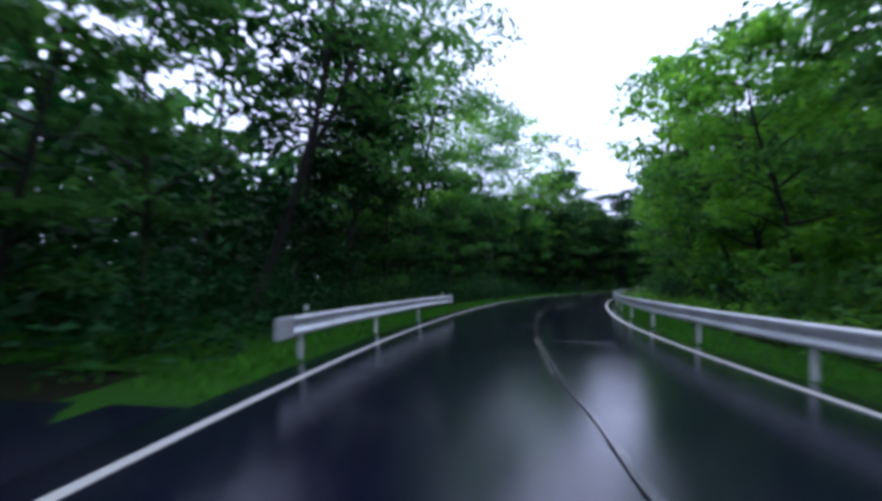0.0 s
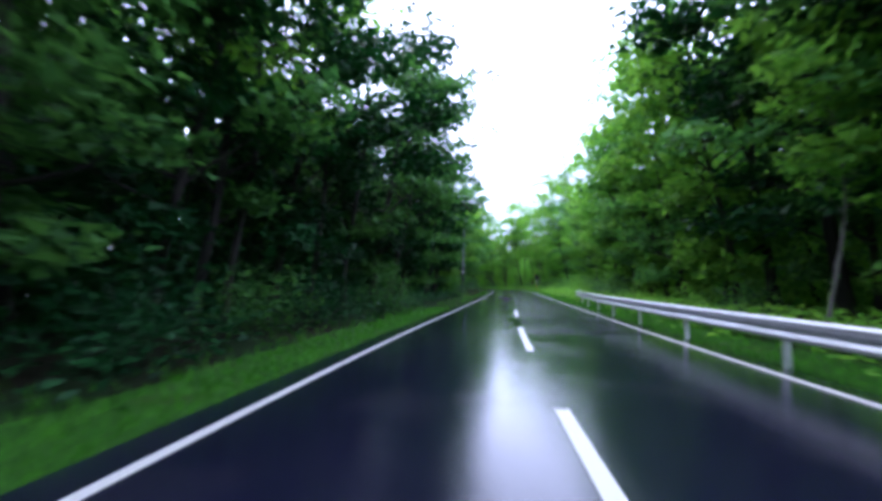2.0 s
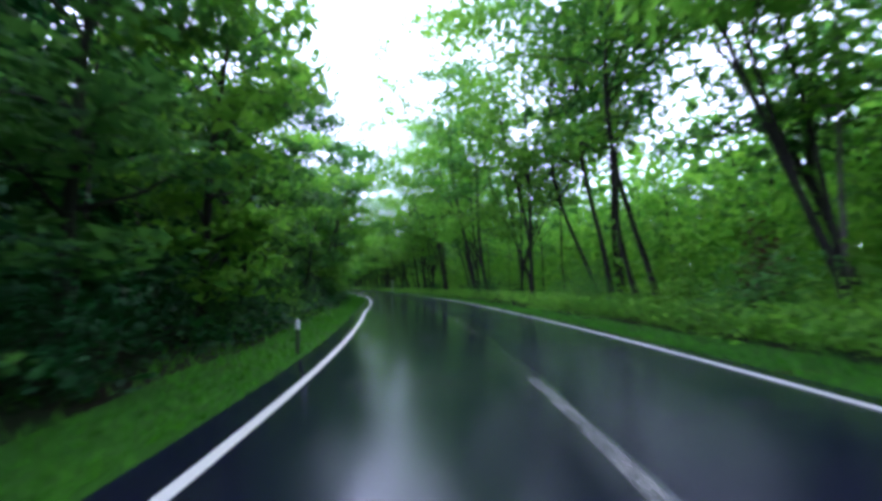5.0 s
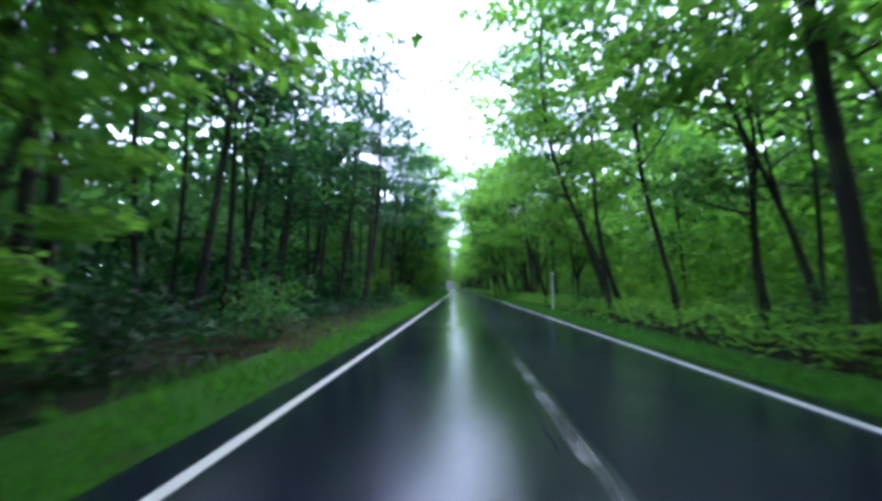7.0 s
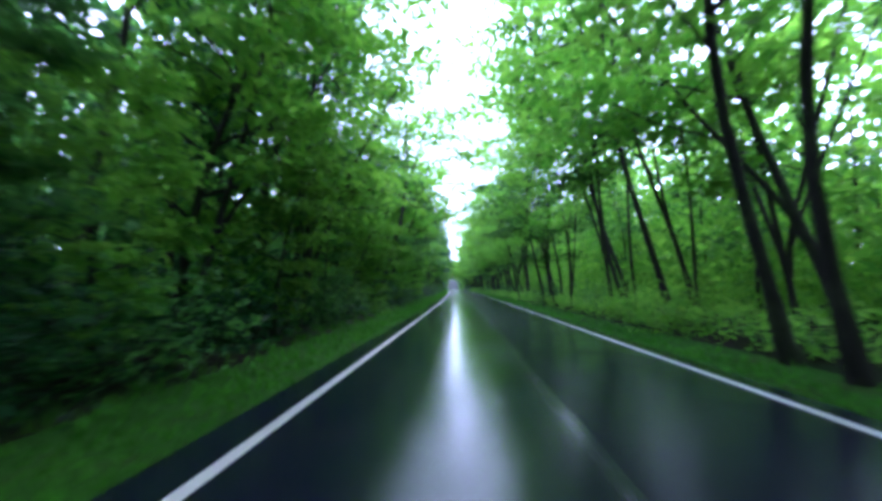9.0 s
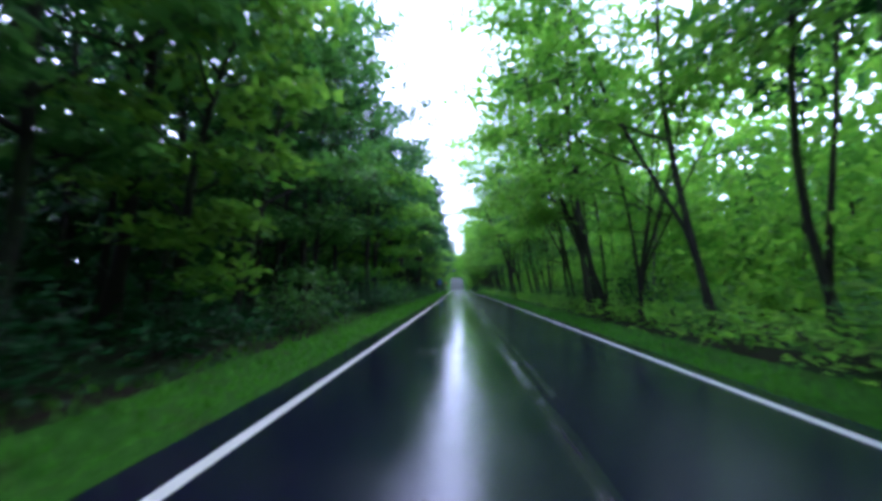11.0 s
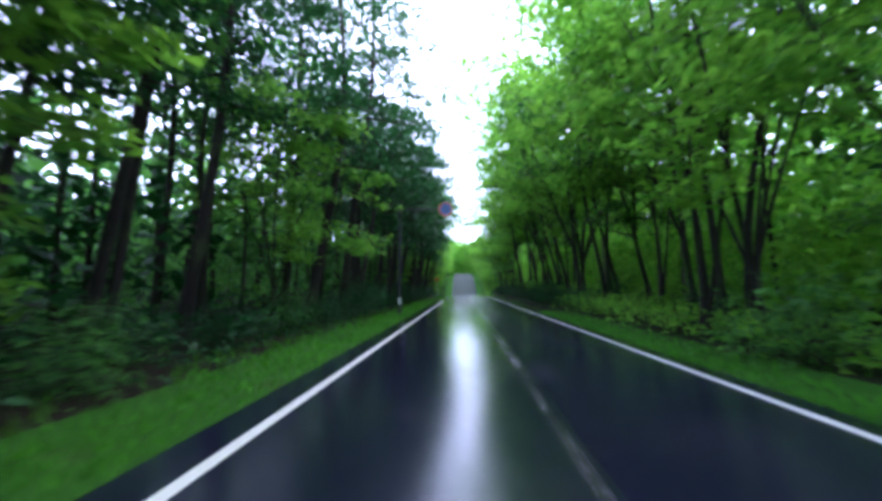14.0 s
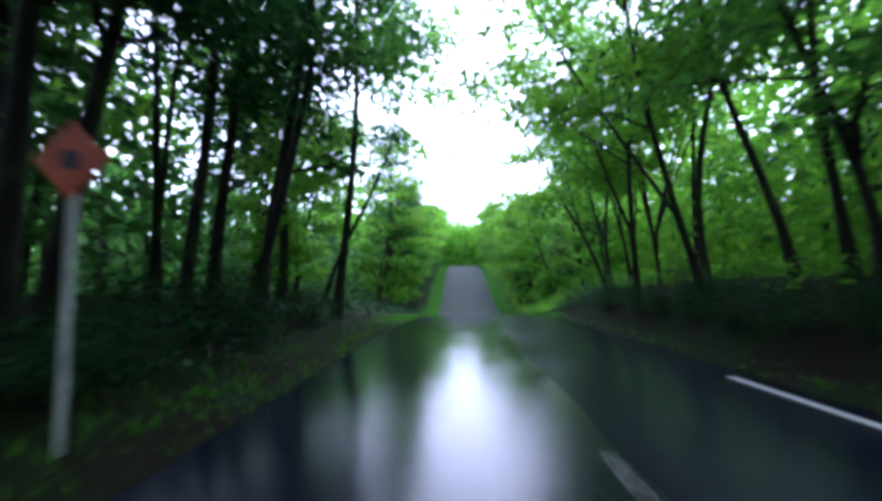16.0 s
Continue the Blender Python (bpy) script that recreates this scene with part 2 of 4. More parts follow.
# ---- ground, road, verges ----
def land(s, lat):
    """Height of the land over the road beside it."""
    s, lat = np.asarray(s, float), np.asarray(lat, float)
    a = np.abs(lat)
    rise = np.clip((a - 6.5) / 10, 0, 1) * 0.35
    bank_r = np.clip((s - 425) / 35, 0, 1) * np.clip((518 - s) / 20, 0, 1) * np.clip((lat - 4.3) / 3.2, 0, 1) * 1.5
    bank_l = np.clip((s - 430) / 40, 0, 1) * np.clip((518 - s) / 20, 0, 1) * np.clip((-lat - 5.6) / 3.5, 0, 1) * 1.0
    lumps = 0.10 * np.sin(s * 0.9 + lat * 1.7) * np.sin(lat * 1.1 + s * 0.23) * np.clip((a - 4.5) / 2, 0, 1)
    return -0.04 + rise + bank_r + bank_l + lumps


def nearest(x, y):
    best, lat = np.zeros(len(x)), np.zeros(len(x))
    rs, rx, ry, rt = S[::4], RX[::4], RY[::4], TH[::4]
    for a in range(0, len(x), 2000):
        d = (x[a:a + 2000, None] - rx) ** 2 + (y[a:a + 2000, None] - ry) ** 2
        i = d.argmin(1)
        best[a:a + 2000] = rs[i]
        side = np.sign((x[a:a + 2000] - rx[i]) * np.cos(rt[i]) - (y[a:a + 2000] - ry[i]) * np.sin(rt[i]))
        lat[a:a + 2000] = side * np.sqrt(d[np.arange(len(i)), i])
    return best, lat


def build_ground():
    gx = np.concatenate([[-2500, -1200, -500, -250], np.arange(RX.min() - 60, RX.max() + 64, 4.0), [600, 1000, 1500, 3000]])
    gy = np.concatenate([[-2500, -1200, -500, -200], np.arange(RY.min() - 40, RY.max() + 44, 4.0), [1000, 1300, 1800, 3200]])
    X, Y = np.meshgrid(gx, gy)
    s, lat = nearest(X.ravel(), Y.ravel())
    a = np.abs(lat)
    z = road_z(s) + land(s, np.clip(lat, -20, 20)) - np.where(a < 12.5, 0.7, 0.05)
    n, k = X.shape
    i = np.arange(n - 1)[:, None] * k + np.arange(k - 1)[None]
    f = np.stack([i, i + 1, i + k + 1, i + k], -1).reshape(-1, 4)
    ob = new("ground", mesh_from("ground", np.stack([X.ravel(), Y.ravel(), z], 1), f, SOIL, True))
    tagged(ob, "dark forest floor of soil and leaf litter", "ground", kind="structure")


SHOULDER_L, SHOULDER_R = 0.55, 0.42
build_ground()
joint = lambda s: 0.13 + 0.035 * np.sin(s * 2.3) * np.sin(s * 0.71) + 0.02 * np.sin(s * 5.1 + 1.0)      # where the two lanes' surfaces meet
section = [lambda s: -half(s, -1) - SHOULDER_L - 0.05, lambda s: -half(s, -1) - SHOULDER_L, lambda s: -half(s, -1) - SHOULDER_L + 0.04, lambda s: -half(s, -1) * 0.5, joint,
           lambda s: half(s, 1) * 0.5, lambda s: half(s, 1) + SHOULDER_R - 0.04, lambda s: half(s, 1) + SHOULDER_R, lambda s: half(s, 1) + SHOULDER_R + 0.05]
road_v, road_f = ribbon(-58, 740, 1.0, section, [-0.2, -0.012, 0.0, 0.0, 0.0, 0.0, 0.0, -0.012, -0.2])
road_mesh = mesh_from("road", road_v, road_f, ASPHALT, True)
road_mesh.materials.append(DULL_ASPHALT)                # the far lane is coarser from the end of the bend on
road_mesh.materials.append(HILL_ASPHALT)                # and the hill beyond the dip is paler, standing for haze
columns, rows_in = len(section) - 1, np.arange(len(road_f)) // (len(section) - 1)
road_mesh.polygons.foreach_set("material_index", np.where(rows_in > 58 + 513, 2, (np.arange(len(road_f)) % columns >= 4) & (rows_in > 58 + 70)).astype(np.int32))
road = tagged(new("road", road_mesh), "wet dark asphalt two-lane road with fine cracks", "road", kind="structure")
for side, out in ((-1, SHOULDER_L), (1, SHOULDER_R)):
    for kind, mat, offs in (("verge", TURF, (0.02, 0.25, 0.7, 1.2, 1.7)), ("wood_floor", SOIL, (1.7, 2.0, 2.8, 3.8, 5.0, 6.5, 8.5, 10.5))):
        lats = [(lambda s, o=o, side=side, out=out: side * (half(s, side) + out + o)) for o in offs]
        turf_zs = [-0.05 if kind == "verge" else land] + [land] * (len(offs) - 1)
        # left run from 457: dark soil laid in place of grass in shade
        bare = ((436, 497),) if side > 0 else ((84, 131), (457, 492))
        ends = [-58, *(e for run in bare for e in run), 740]
        runs = list(zip(ends[::2], ends[1::2])) if kind == "verge" else [(-58, 740)]
        v, f = joined([ribbon(a, b, 1.2, lats, turf_zs) for a, b in runs])
        if side > 0:
            f = f[:, ::-1]
        if kind == "verge":
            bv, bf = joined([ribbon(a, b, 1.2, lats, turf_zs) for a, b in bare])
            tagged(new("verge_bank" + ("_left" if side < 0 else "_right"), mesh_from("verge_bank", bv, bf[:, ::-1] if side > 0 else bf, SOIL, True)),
                   "dark soil beside the asphalt, standing for shaded grass on the left", "verge", kind="structure")
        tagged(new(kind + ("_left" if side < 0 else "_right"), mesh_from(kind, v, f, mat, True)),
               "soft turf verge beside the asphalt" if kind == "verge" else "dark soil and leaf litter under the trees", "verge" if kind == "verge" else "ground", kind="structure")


def stripe(name, s0, s1, lat, width, mat, lift):
    w = width / 2
    la = (lambda s: lat(s)) if callable(lat) else (lambda s: np.full_like(s, lat))
    v, f = ribbon(s0, s1, 1.0, [lambda s: la(s) - w - 0.004, lambda s: la(s) - w, lambda s: la(s) + w, lambda s: la(s) + w + 0.004], [-0.012 + lift, lift, lift, -0.012 + lift])
    return part(name, mesh_from(name, v, f, mat), None, road)


stripe("edge_line", -58, 458, lambda s: -half(s, -1), 0.125, EDGE_PAINT, 0.004)
stripe("edge_line", -58, 478.6, lambda s: half(s, 1), 0.125, EDGE_PAINT, 0.004)
for k in range(-10, 42):
    a = float(np.interp(k, (-10, -1, 0, 1, 2, 15, 41), (-45.0, 47.25, 58.9, 68.0, 77.3, 210.0, 470.7)))
    stripe("centre_dash", a, a + 5.0, 0.0, 0.15, MID_PAINT if 45 < a < 86 else SEAM_PAINT if 218 < a < 300 else FADED_PAINT, 0.004)


stripe("seam_line", -20, 47, 0.05, 0.10, SEAM_PAINT, 0.0025)
stripe("seam_line", 86, 330, 0.02, 0.11, SEAM_PAINT, 0.0025)
stripe("seam_line", 330, 476, -0.02, 0.12, SEAM_PAINT, 0.0025)
stripe("seam_line", 330, 372, 0.24, 0.10, SEAM_PAINT, 0.0025)


# ---- plants: every kind is built once and set out many times ----
def tube(path, radii, sides=6):
    """A tapered tube along a path of points."""
    path, radii = np.asarray(path, float), np.asarray(radii, float)
    n = len(path)
    way = np.gradient(path, axis=0)
    way /= np.linalg.norm(way, axis=1)[:, None] + 1e-9
    ref = np.where(np.abs(way[:, 2:3]) > 0.9, [[1.0, 0, 0]], [[0, 0, 1.0]])
    u = np.cross(way, ref)
    u /= np.linalg.norm(u, axis=1)[:, None] + 1e-9
    w = np.cross(way, u)
    a = np.linspace(0, 2 * np.pi, sides, endpoint=False)
    v = path[:, None] + radii[:, None, None] * (np.cos(a)[None, :, None] * u[:, None] + np.sin(a)[None, :, None] * w[:, None])
    i = np.arange(n - 1)[:, None] * sides
    j = np.arange(sides)[None]
    k = (j + 1) % sides
    f = np.stack([i + j, i + k, i + sides + k, i + sides + j], -1).reshape(-1, 4)
    return v.reshape(-1, 3), f


def leaves(rng, centres, size, flat=0.45, slim=0.55, hang=0.0):
    """Three-cornered leaf blades, one at each centre, lying mostly level."""
    n = len(centres)
    up = rng.normal(0, flat, (n, 3))
    up[:, 2] = 1
    up /= np.linalg.norm(up, axis=1)[:, None]
    az = rng.uniform(0, 2 * np.pi, n)
    d = np.stack([np.cos(az), np.sin(az), rng.normal(-hang, 0.25, n)], 1)
    d -= up * (d * up).sum(1)[:, None]
    d /= np.linalg.norm(d, axis=1)[:, None]
    side = np.cross(up, d)
    L = size * rng.uniform(0.6, 1.35, n)[:, None]
    W = L * slim * rng.uniform(0.7, 1.2, n)[:, None]
    fold = up * L * rng.uniform(0.02, 0.18, n)[:, None]
    c = np.asarray(centres)
    skew = rng.uniform(-0.3, 0.3, n)[:, None]
    v = np.stack([c - d * L * 0.5 + side * W * 0.5 + fold, c - d * L * 0.5 * skew - side * W * 0.5 + fold, c + d * L * 0.5 - up * L * 0.12], 1)
    f = np.arange(n)[:, None] * 3 + np.arange(3)[None]
    return v.reshape(-1, 3), f


def spread_out(rng, n):
    """Normal scatter without far strays."""
    return np.clip(rng.normal(0, 1, (n, 3)), -1.7, 1.7)


def limb_path(rng, start, az, rise, length, droop, steps=5):
    pts = [np.array(start, float)]
    d = np.array([math.cos(az) * math.cos(rise), math.sin(az) * math.cos(rise), math.sin(rise)])
    for k in range(steps):
        d = d + rng.normal(0, 0.13, 3) + np.array([0, 0, -droop])
        d /= np.linalg.norm(d)
        pts.append(pts[-1] + d * length / steps)
    return np.array(pts)


def tree_meshes(seed, height, base, spread, limbs, count, size, girth, lean=0.04, forks=0, rise=(0.35, 0.9), droop=0.05, tuft=(0.9, 0.4), slim=0.55, flat=0.45, full=0.55, fork_at=0.0, crook=0.042):
    """A trunk with limbs, and a crown of leaf sprays borne on the limbs. Leans towards +x."""
    rng = np.random.default_rng(seed)
    pieces, anchors = [], []
    stems = 1 + forks
    for k in range(stems):
        az0 = rng.uniform(0, 2 * np.pi)
        if forks > 2:
            az0 = 2 * math.pi * k / stems + rng.uniform(-0.3, 0.3)
        wide = min(forks, 2.2)
        tip = np.array([lean * height + math.cos(az0) * (0.1 + 0.12 * wide) * height * 0.5, math.sin(az0) * (0.06 + 0.14 * wide) * height * 0.5, height * rng.uniform(0.9, 1.0)])
        q = np.linspace(0, 1, 12)
        sway = np.stack([np.sin(q * rng.uniform(3, 6) + rng.uniform(0, 6)), np.sin(q * rng.uniform(3, 6) + rng.uniform(0, 6)), q * 0], 1) * crook * height
        path = q[:, None] ** np.array([1.3, 1.3, 1.0]) * tip + sway * q[:, None]
        if k == 0:
            first = path
        elif fork_at:
            part_way = np.clip((q - fork_at) / (1 - fork_at), 0, 1)[:, None] ** 1.1
            path = first + (path[-1] - first[-1]) * part_way * np.array([1.5, 1.5, 1.0])
        rad = girth * (1 if k == 0 else 0.72) * (1 - 0.86 * q ** 0.9)
        rad[0] *= 1.45
        pieces.append(tube(path, rad, 8 if girth > 0.1 else 6))
        for i in range(max(2, limbs // stems)):
            h = base + (0.97 - base) * ((i + rng.uniform(0, 0.9)) / max(2, limbs // stems))
            p = np.array([np.interp(h, q, path[:, a]) for a in range(3)])
            r = float(np.interp(h, q, rad))
            u = (h - base) / (1 - base + 1e-6)
            reach = spread * (full + (1 - full) * math.sin(math.pi * min(1, 0.15 + u * 0.9))) * rng.uniform(0.65, 1.15) * (1.0 if u < 0.75 else 1.25 - (u - 0.75) * 2.2) * min(1.0, 0.5 + 0.09 * h * height)
            lp = limb_path(rng, p, 2.4 * i + rng.uniform(-0.6, 0.6), rng.uniform(*rise), reach, droop, 4)
            lr = min(r * 0.6, 0.028 * reach + 0.012)
            pieces.append(tube(lp, np.linspace(lr, 0.012, len(lp)), 4))
            anchors += [lp[-1], lp[-2]]
            for _ in range(2):
                j = int(rng.integers(2, len(lp)))
                tp = limb_path(rng, lp[j], rng.uniform(0, 6.3), rng.uniform(0.0, 0.7), reach * rng.uniform(0.3, 0.5), droop, 2)
                pieces.append(tube(tp, np.linspace(lr * 0.45, 0.008, len(tp)), 3))
                anchors.append(tp[-1])
        anchors.append(path[-1])
    anchors = np.array(anchors)
    pick = rng.integers(0, len(anchors), count)
    c = anchors[pick] + spread_out(rng, count) * np.array([tuft[0], tuft[0], tuft[1]])
    c[:, 2] = np.maximum(c[:, 2], 0.15)
    return joined(pieces), leaves(rng, c, size, flat, slim)


def make_tree(name, label, category, group, bark, leaf, **spec):
    (tv, tf), (lv, lf) = tree_meshes(**spec)
    root = tagged(new(name), label, category, group)
    part("trunk", mesh_from("trunk", tv, tf, bark, True), None, root)
    part("crown", mesh_from("crown", lv, lf, leaf), None, root)
    return root


def make_shrub(seed, height, spread, count, size, leaf, label, group, slim=0.5):
    rng = np.random.default_rng(seed)
    pieces, anchors = [], []
    for i in range(9):
        lp = limb_path(rng, (rng.normal(0, 0.12), rng.normal(0, 0.12), -0.1), rng.uniform(0, 6.3), rng.uniform(0.7, 1.4), height * rng.uniform(0.7, 1.15), 0.1, 5)
        lp[:, :2] *= spread / height * 1.05
        pieces.append(tube(lp, np.linspace(0.022, 0.006, len(lp)), 3))
        anchors += [lp[2], lp[3], lp[4], lp[5], lp[5]]
    anchors = np.array(anchors)
    c = anchors[rng.integers(0, len(anchors), count)] + spread_out(rng, count) * np.array([spread * 0.3, spread * 0.3, height * 0.16])
    c[:, 2] = np.maximum(c[:, 2], 0.08)
    lv, lf = leaves(rng, c, size, 0.45, slim)
    root = tagged(new("shrub"), label, "shrub", group)
    tv, tf = joined(pieces)
    part("stem", mesh_from("stem", tv, tf, BARK, True), None, root)
    part("foliage", mesh_from("foliage", lv, lf, leaf), None, root)
    return root


def set_out(kinds, spots, rng):
    """Sets kinds out at spots: (station, lat, scale, lean to the road, kind or None). A kind's first spot takes the built one itself."""
    used = set()
    for s, lat, size, tip, which in spots:
        k = int(rng.integers(0, len(kinds))) if which is None else which
        x, y = place(s, lat)
        z = float(road_z(s)) + float(land(s, lat)) - 0.06
        th = float(np.interp(s, S, TH))
        inward = math.pi / 2 - th + (0 if lat < 0 else math.pi) - math.pi / 2     # the way to the road, about z
        turn = inward + rng.uniform(-0.9, 0.9)
        m = Matrix.Translation((float(x), float(y), z)) @ Euler((0, 0, inward)).to_matrix().to_4x4() @ Euler((radians(rng.uniform(-5, 5)), radians(tip), 0)).to_matrix().to_4x4()
        m = m @ Euler((0, 0, turn - inward)).to_matrix().to_4x4() @ Matrix.Diagonal((size, size, size * rng.uniform(0.92, 1.08), 1))
        if k in used:
            copy_thing(kinds[k], m)
        else:
            used.add(k)
            kinds[k].matrix_basis = m
    for k, ob in enumerate(kinds):
        if k not in used:
            for o in (*ob.children_recursive, ob):
                bpy.data.objects.remove(o)


dice = np.random.default_rng(11)
G_WOOD, G_PINE, G_BACK, G_SHRUB = "broadleaf trees along the road", "tall pines beside the road", "slender trees deeper in the wood", "shrubs at the wood's edge"
dense = [make_tree("broadleaf_tree", lab, "tree", G_WOOD, BARK, lf, seed=s, height=h, base=b, spread=w, limbs=20, count=4000, size=0.38, girth=0.17, lean=0.06, tuft=(0.52, 0.19), slim=0.7, flat=0.62)
         for s, h, b, w, lf, lab in ((1, 13.5, 0.12, 3.6, LEAF, "dense green broadleaf tree leafy almost to the ground"),
                                     (2, 15.5, 0.16, 3.9, SHADE_DARK_LEAF, "deep green broadleaf tree with a heavy crown"),
                                     (3, 11.5, 0.10, 3.4, BRIGHT_LEAF, "fresh green broadleaf tree with layered low boughs"),
                                     (4, 14.0, 0.2, 3.7, LEAF, "green broadleaf tree with a broken crown"))]
tall = [make_tree("slender_broadleaf_tree", lab, "tree", G_WOOD, BARK, lf, seed=s, height=h, base=b, spread=w, limbs=18, count=3000, size=0.33, slim=0.7, girth=g, lean=ln, forks=fk, fork_at=fa, flat=0.48, tuft=(0.62, 0.18), rise=(0.2, 0.8), crook=ck)
        for s, h, b, w, g, ln, fk, fa, ck, lf, lab in (
            (11, 15.5, 0.34, 3.6, 0.115, 0.06, 0, 0.0, 0.10, BRIGHT_LEAF, "slender leaning tree with dark bark and fresh green leaves"),
            (12, 14.0, 0.30, 3.8, 0.11, 0.05, 1, 0.16, 0.06, BRIGHT_LEAF, "forked tree with two dark stems and light leaves"),
            (13, 16.5, 0.38, 3.5, 0.125, 0.04, 0, 0.0, 0.08, LEAF, "tall bare-stemmed tree with a high green crown"),
            (14, 13.0, 0.28, 3.7, 0.085, 0.04, 2, 0.0, 0.06, BRIGHT_LEAF, "clump of three thin stems with airy leaves"),
            (15, 15.0, 0.42, 3.6, 0.205, 0.05, 1, 0.38, 0.05, LEAF, "stout forked tree with grey-brown bark"),
            (16, 13.5, 0.24, 3.4, 0.10, 0.02, 5, 0.14, 0.03, BRIGHT_LEAF, "vase-shaped tree of many thin upright stems"),
            (17, 12.5, 0.30, 4.2, 0.14, 0.12, 1, 0.32, 0.10, LEAF, "crooked dark tree with twisting boughs"),
            (18, 17.0, 0.36, 4.6, 0.13, 0.14, 1, 0.45, 0.06, BRIGHT_LEAF, "tall tree arching out over the road"))]
pines = [make_tree("pine_tree", lab, "tree", G_PINE, PINE_BARK, NEEDLE, seed=s, height=h, base=b, spread=w, limbs=16, count=2700, size=0.35, girth=0.19, lean=0.015, tuft=(0.62, 0.22), rise=(-0.1, 0.45), droop=0.03, slim=0.45, full=0.5)
         for s, h, b, w, lab in ((21, 18.0, 0.34, 3.0, "tall straight pine with a dark bare trunk"), (22, 16.5, 0.30, 3.1, "dark pine with short broken boughs"), (23, 19.0, 0.40, 2.8, "tall pine with a thin high crown"))]
back = [make_tree("thin_forest_tree", lab, "tree", G_BACK, bk, lf, seed=s, height=h, base=b, spread=w, limbs=10, count=850, size=0.62, slim=0.7, girth=0.11, lean=0.02, tuft=(1.0, 0.45))
        for s, h, b, w, bk, lf, lab in ((31, 15.0, 0.3, 3.2, BARK, LEAF, "thin green forest tree in shade"), (32, 17.0, 0.45, 3.0, PINE_BARK, SHADE_DARK_LEAF, "thin dark forest tree with a high crown"),
                                        (33, 13.0, 0.25, 3.3, PALE_BARK, BRIGHT_LEAF, "thin pale-barked forest tree"))]
poles = [make_tree("slender_pine", lab, "tree", G_PINE, PINE_BARK, lf, seed=s, height=h, base=b, spread=1.9, limbs=9, count=520, size=0.5, girth=0.105, lean=0.01, tuft=(0.6, 0.3), rise=(-0.1, 0.5), slim=0.5, full=0.6, crook=0.02)
         for s, h, b, lf, lab in ((26, 17.0, 0.5, NEEDLE, "thin straight pine with a small high crown"), (27, 15.0, 0.38, LEAF, "thin dark-stemmed tree crowded among pines"))]
shrubs = [make_shrub(s, h, w, n, z, lf, lab, G_SHRUB) for s, h, w, n, z, lf, lab in (
    (41, 2.4, 1.7, 1250, 0.20, LEAF, "dense green shrub at the wood's edge"), (42, 3.2, 2.0, 1450, 0.22, SHADE_DARK_LEAF, "tall deep green shrub darkened for shade"),
    (43, 1.5, 1.5, 1000, 0.19, BRIGHT_LEAF, "low fresh green shrub with broad leaves"), (44, 2.0, 1.9, 1100, 0.20, LEAF, "spreading green bush under the trees"))]


def row(s0, s1, gap, side, lat, wander, size, tip, skip=None):
    """Spots along one side."""
    out, s = [], s0
    while s < s1:
        la = side * (lat + dice.uniform(-wander, wander) + float(half(s, side)) - 2.9)
        if not skip or not skip(s, la):
            out.append((s + dice.uniform(-0.3, 0.3) * gap, la, dice.uniform(*size), dice.uniform(*tip), None))
        s += gap * dice.uniform(0.75, 1.25)
    return out


clear = lambda s, la: (la < 0 and s < 6 and la > -9)
# left: a wall of leaves, lower and fresher in the middle stretch, pines towards the end
def as_kind(spots, kinds):
    return [(s, la, z, tip, kinds[k % len(kinds)]) for k, (s, la, z, tip, _) in enumerate(spots)]


spots = as_kind(row(-30, 16, 4.0, -1, 8.6, 0.8, (0.8, 1.0), (1, 5), clear), (0, 3, 1, 0, 2)) + as_kind(row(16, 62, 5.6, -1, 8.4, 0.8, (0.7, 0.95), (1, 5), clear), (1, 0, 1, 3)) + as_kind(row(60, 106, 4.0, -1, 9.2, 0.9, (1.1, 1.45), (3, 9)), (1, 0, 1, 3, 1)) + as_kind(row(106, 145, 4.0, -1, 8.9, 0.9, (1.05, 1.4), (2, 7)), (0, 3, 2, 0)) + as_kind(row(145, 195, 4.0, -1, 7.6, 1.0, (0.9, 1.15), (1, 5)), (0, 2, 3)) + as_kind(row(198, 214, 4.4, -1, 7.0, 0.6, (0.42, 0.62), (1, 6)) + row(236, 243, 3.5, -1, 8.2, 0.4, (0.22, 0.3), (1, 6)) + row(258, 325, 4.4, -1, 7.0, 0.6, (0.42, 0.62), (1, 6)), (2, 0, 2)) + row(328, 405, 4.0, -1, 8.4, 0.8, (0.95, 1.18), (2, 6))
spots += as_kind(row(260, 325, 8.0, -1, 8.8, 0.7, (0.85, 1.1), (3, 9)), (2, 0, 2, 3)) + as_kind(row(62, 82, 6.0, 1, 9.0, 0.6, (1.1, 1.3), (2, 5)), (1, 1)) + as_kind(row(84, 100, 5.0, 1, 10.4, 0.6, (1.25, 1.45), (2, 5)), (2, 0, 2))
# right: close behind the rail, then set back at the bend
spots += [(413.0, -7.4, 1.0, 9, 2), (417.5, -8.2, 0.9, 6, 2), (458.0, -8.6, 0.72, 5, 0), (462.0, -8.2, 0.62, 4, 2), (489.0, -8.8, 0.8, 5, 2), (494.5, -9.6, 0.85, 4, 2), (480.0, -10.5, 0.75, 4, 0)]
spots += as_kind(row(-20, 102, 4.2, 1, 8.4, 1.2, (0.9, 1.15), (1, 5)), (0, 2, 3, 0, 2)) + as_kind(row(102, 150, 3.6, 1, 11.0, 1.2, (0.9, 1.15), (1, 4)), (2, 0, 2, 3))
